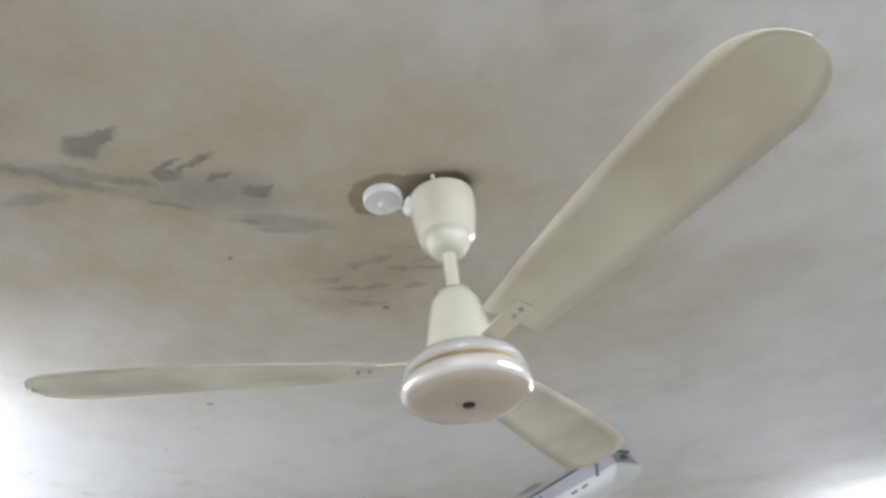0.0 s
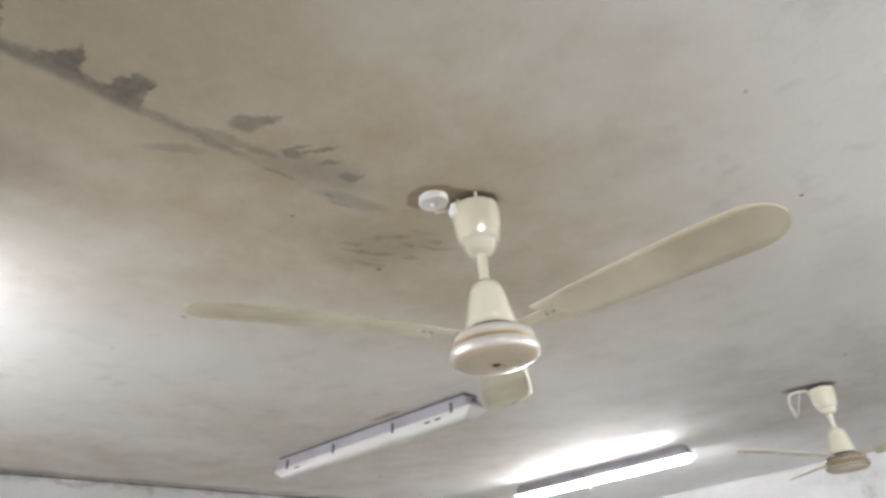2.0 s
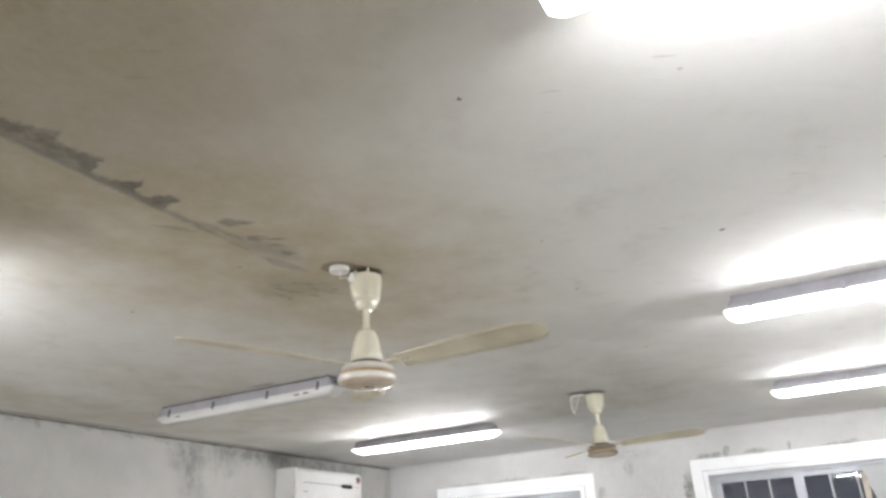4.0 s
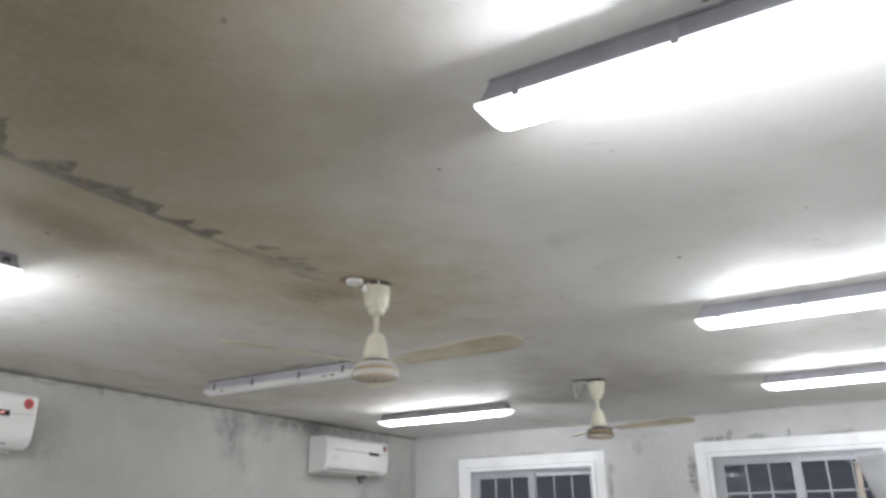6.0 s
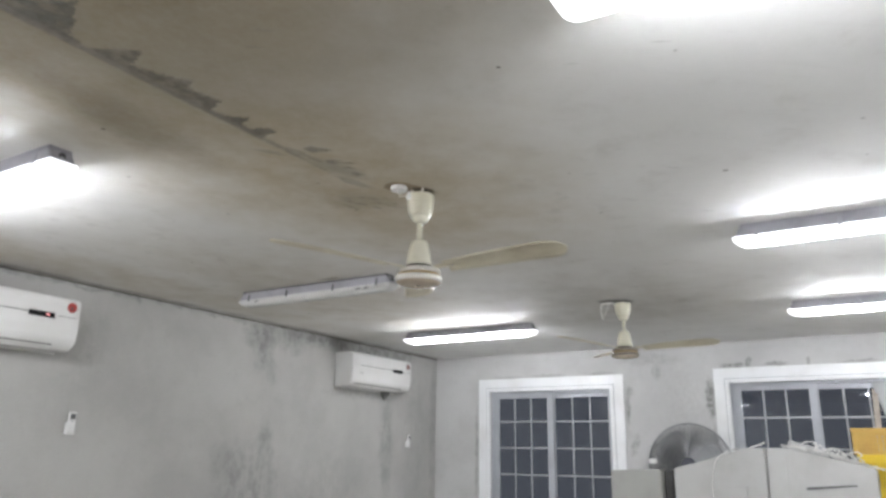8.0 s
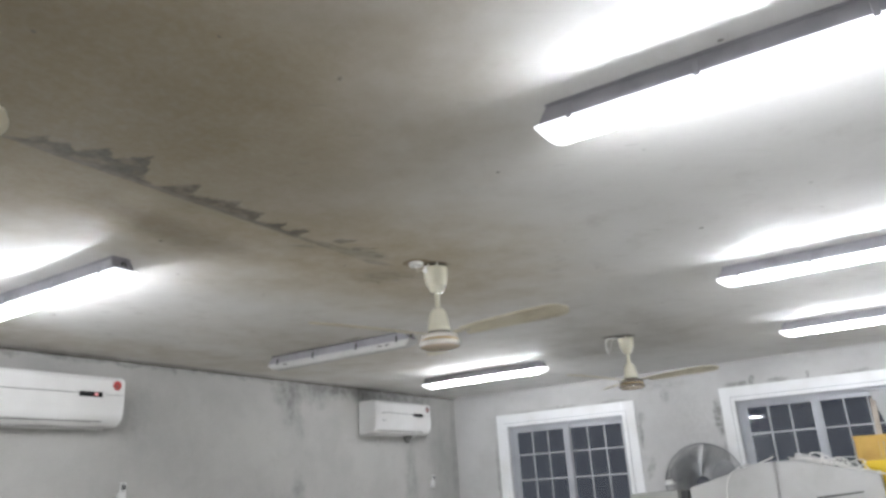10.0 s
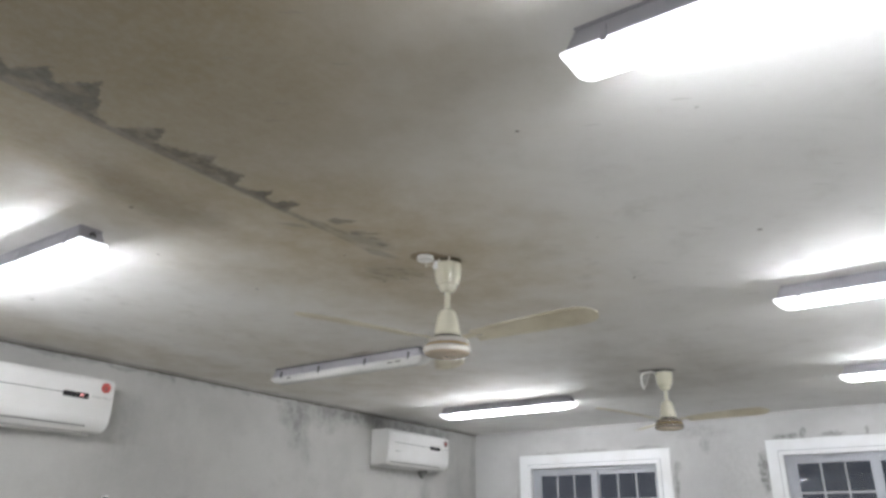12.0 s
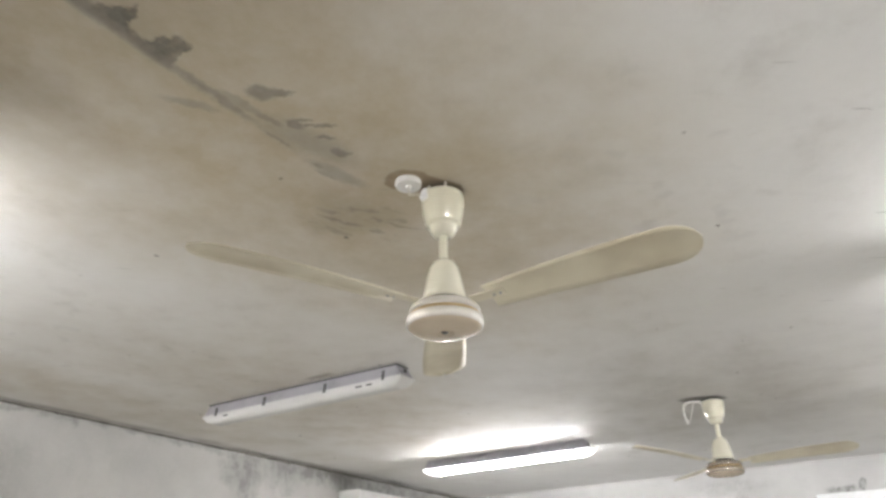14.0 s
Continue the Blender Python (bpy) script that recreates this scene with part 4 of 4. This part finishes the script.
# pedestal fan behind the housings
def build_pedestal_fan(y, x, z, r):
    t = thing("pedestal_fan", "large grey pedestal fan with wire guard", "fan", pose(x, y, 0))
    part("base", lathe([(0.0, 0.035), (0.05, 0.034), (0.13, 0.02), (0.14, 0.0), (0.0, 0.0)], 40), NAVY, t, smooth=True)
    part("pole", lathe([(0.018, 0.03), (0.018, z - 0.12)], 20), STEEL, t, smooth=True)
    head = part("motor", lathe([(0.0, -0.09), (0.06, -0.088), (0.095, -0.06), (0.105, 0.02), (0.08, 0.05), (0.0, 0.055)], 32), NAVY, t, "dark motor housing", smooth=True, at=pose(0.035, 0, z, 0, -90, 0))
    part("rim", tube([(0, r * math.cos(2 * math.pi * i / 24), z + r * math.sin(2 * math.pi * i / 24)) for i in range(24)], 0.007, closed=True), GUARD, t)
    part("rim", tube([(-0.055, 0.62 * r * math.cos(2 * math.pi * i / 24), z + 0.62 * r * math.sin(2 * math.pi * i / 24)) for i in range(24)], 0.003, 6, closed=True), GUARD, t)
    bm = bmesh.new()
    spokes = 132
    for i in range(spokes):
        a = 2 * math.pi * i / spokes
        pts = []
        for q in (0.14, 0.45, 0.75, 0.93, 1.0):
            b = a + 0.16 * (1 - q)
            pts.append((-0.075 * math.cos(q * math.pi / 2) ** 0.7 if q < 1 else 0.0, q * r * math.cos(b), z + q * r * math.sin(b)))
        tube(pts, 0.0031, 3, bm)
    part("front_guard", bm, GUARD, t, "fine grey wire guard")
    bm = bmesh.new()
    for i in range(84):
        a = 2 * math.pi * i / 84
        tube([(0.075, 0.25 * r * math.cos(a), z + 0.25 * r * math.sin(a)), (0.06, 0.8 * r * math.cos(a), z + 0.8 * r * math.sin(a)), (0.0, r * math.cos(a), z + r * math.sin(a))], 0.0024, 3, bm)
    part("back_guard", bm, GUARD, t)
    part("badge", lathe([(0.0, 0.008), (0.065, 0.006), (0.072, 0.0)], 28), NAVY, t, "round dark hub badge", smooth=True, at=pose(-0.076, 0, z, 0, -90, 0))
    for k in range(3):
        bm = bmesh.new()
        rows = []
        for i in range(9):
            s = i / 8
            rr = 0.06 + (r * 0.88 - 0.06) * s
            half = 0.30 + 0.28 * math.sin(math.pi * min(1, s * 0.8 + 0.1))
            rows.append([bm.verts.new((0.035 * math.sin((j / 6 - 0.5) * 2.2), rr * math.cos(half * (j / 3 - 1) * 1.2), rr * math.sin(half * (j / 3 - 1) * 1.2))) for j in range(7)])
        for A, B in zip(rows, rows[1:]):
            for j in range(6):
                bm.faces.new((A[j], A[j + 1], B[j + 1], B[j]))
        bmesh.ops.solidify(bm, geom=bm.faces[:], thickness=0.004)
        part("blade", bm, FAN_BLADE, t, smooth=True, at=pose(-0.015, 0, z, 48 + 120 * k, 0, 0))
    return t


build_pedestal_fan(0.838, 5.145, 1.625, 0.372)
tag = part("paper_tag", box(-0.002, -0.035, -0.02, 0.002, 0.035, 0.02), WHITE_PLASTIC, at=pose(5.065, 1.155, 1.66))
tagged(tag, "small white paper tag on the fan guard", "tag")


# ---- crates ----
def build_crate(at, w, d, h, material, label, holes):
    """Open plastic crate; the long side with rows of holes faces -x."""
    t = thing("plastic_crate", label, "crate", at, group="stacked plastic crates")
    th = 0.006
    part("base", box(0, -w, 0, d, 0, th), material, t)
    part("end_wall", box(0, -th, th, d, 0, h, 0.002), material, t)
    part("end_wall", box(0, -w, th, d, -w + th, h, 0.002), material, t)
    part("back_wall", box(d - th, -w + th, th, d, -th, h, 0.001), material, t)
    part("lip", box(-0.014, -w - 0.006, h - 0.026, 0.0, 0.006, h, 0.004), material, t)
    part("lip", box(d, -w - 0.006, h - 0.026, d + 0.014, 0.006, h, 0.004), material, t)
    # front wall as a lattice of bars between diamond holes
    bm = bmesh.new()
    box(0, -w + th, th, th, -th, 0.03, bm=bm)
    box(0, -w + th, h - 0.06, th, -th, h, bm=bm)
    n, m = int(w / 0.028), holes
    for i in range(n + 1):
        y = -w + th + (w - 2 * th) * i / n
        box(0.0005, y - 0.0058, 0.03, th - 0.0005, y + 0.0058, h - 0.06, bm=bm)
    for j in range(1, m):
        z = 0.03 + (h - 0.09) * j / m
        box(0.001, -w + th, z - 0.0070, th - 0.001, -th, z + 0.0070, bm=bm)
    part("front_wall", bm, material, t, "front wall pierced with rows of holes")
    for y in (-w * 0.03, -w * 0.35, -w * 0.67, -w * 0.97):
        part("rib", box(-0.010, y - 0.014, 0.0, 0.0, y + 0.014, h - 0.026, 0.003), material, t)
    return t


stool = thing("side_table", "plain grey table carrying the crates", "table", pose(0, DY, 0))
part("tabletop", box(4.95, -1.20, 0.92, 5.26, -0.40, 0.955, 0.004), MACHINE_DARK, stool)
for x, y in ((4.98, -0.43), (4.98, -1.17), (5.23, -0.43), (5.23, -1.17)):
    part("leg", box(x - 0.018, y - 0.018, 0, x + 0.018, y + 0.018, 0.9195, 0.003), STEEL, stool)
build_crate(pose(5.0, -0.545, 0.9555), 0.56, 0.24, 0.27, YELLOW, "bright yellow pierced plastic crate in a stack", 5)
build_crate(pose(5.0, -0.545, 1.226), 0.56, 0.24, 0.25, YELLOW, "bright yellow pierced plastic crate in a stack", 5)
build_crate(pose(5.0, -0.520, 1.4765), 0.57, 0.24, 0.265, YELLOW, "bright yellow pierced plastic crate in a stack", 5)
build_crate(pose(5.0, -0.493, 1.742), 0.56, 0.24, 0.205, ORANGE, "amber plastic crate with pierced sides on yellow crates", 4)
stick = part("wooden_stick", box(-0.008, -0.022, 0.0, 0.008, 0.022, 0.515, 0.003), WOOD, at=pose(5.12, -0.685, 1.749, 1.5, 3, 0))
tagged(stick, "pale flat wooden lath standing in the amber crate", "stick")


def crumpled_sheet(bottom, top, low, high):
    """A creased plastic sheet across y, slanting along one edge; x is its hollow."""
    bm = bmesh.new()
    n, m = 22, 16
    rows = []
    for i in range(m + 1):
        v = i / m
        y0 = bottom + (top - bottom) * v
        row = []
        for j in range(n + 1):
            u = j / n
            y = y0 + (-1.13 - y0) * u
            z = low + (high - low) * v
            crease = 0.016 * noise.noise((y * 9, z * 7, 1.0)) + 0.007 * abs(noise.noise((y * 26, z * 20, 4.0)))
            row.append(bm.verts.new((crease, y, z + 0.012 * noise.noise((y * 14, 2.0, 0)) * v)))
        rows.append(row)
    for p, q in zip(rows, rows[1:]):
        for j in range(n):
            bm.faces.new((p[j], p[j + 1], q[j + 1], q[j]))
    bmesh.ops.solidify(bm, geom=bm.faces[:], thickness=0.0015)
    return bm


sheet = part("plastic_bag", crumpled_sheet(-0.82, -0.68, 1.752, 2.33), FROSTED, at=pose(5.13, 0, 0), smooth=True)
tagged(sheet, "crumpled cloudy plastic bag standing in the crate", "plastic bag")
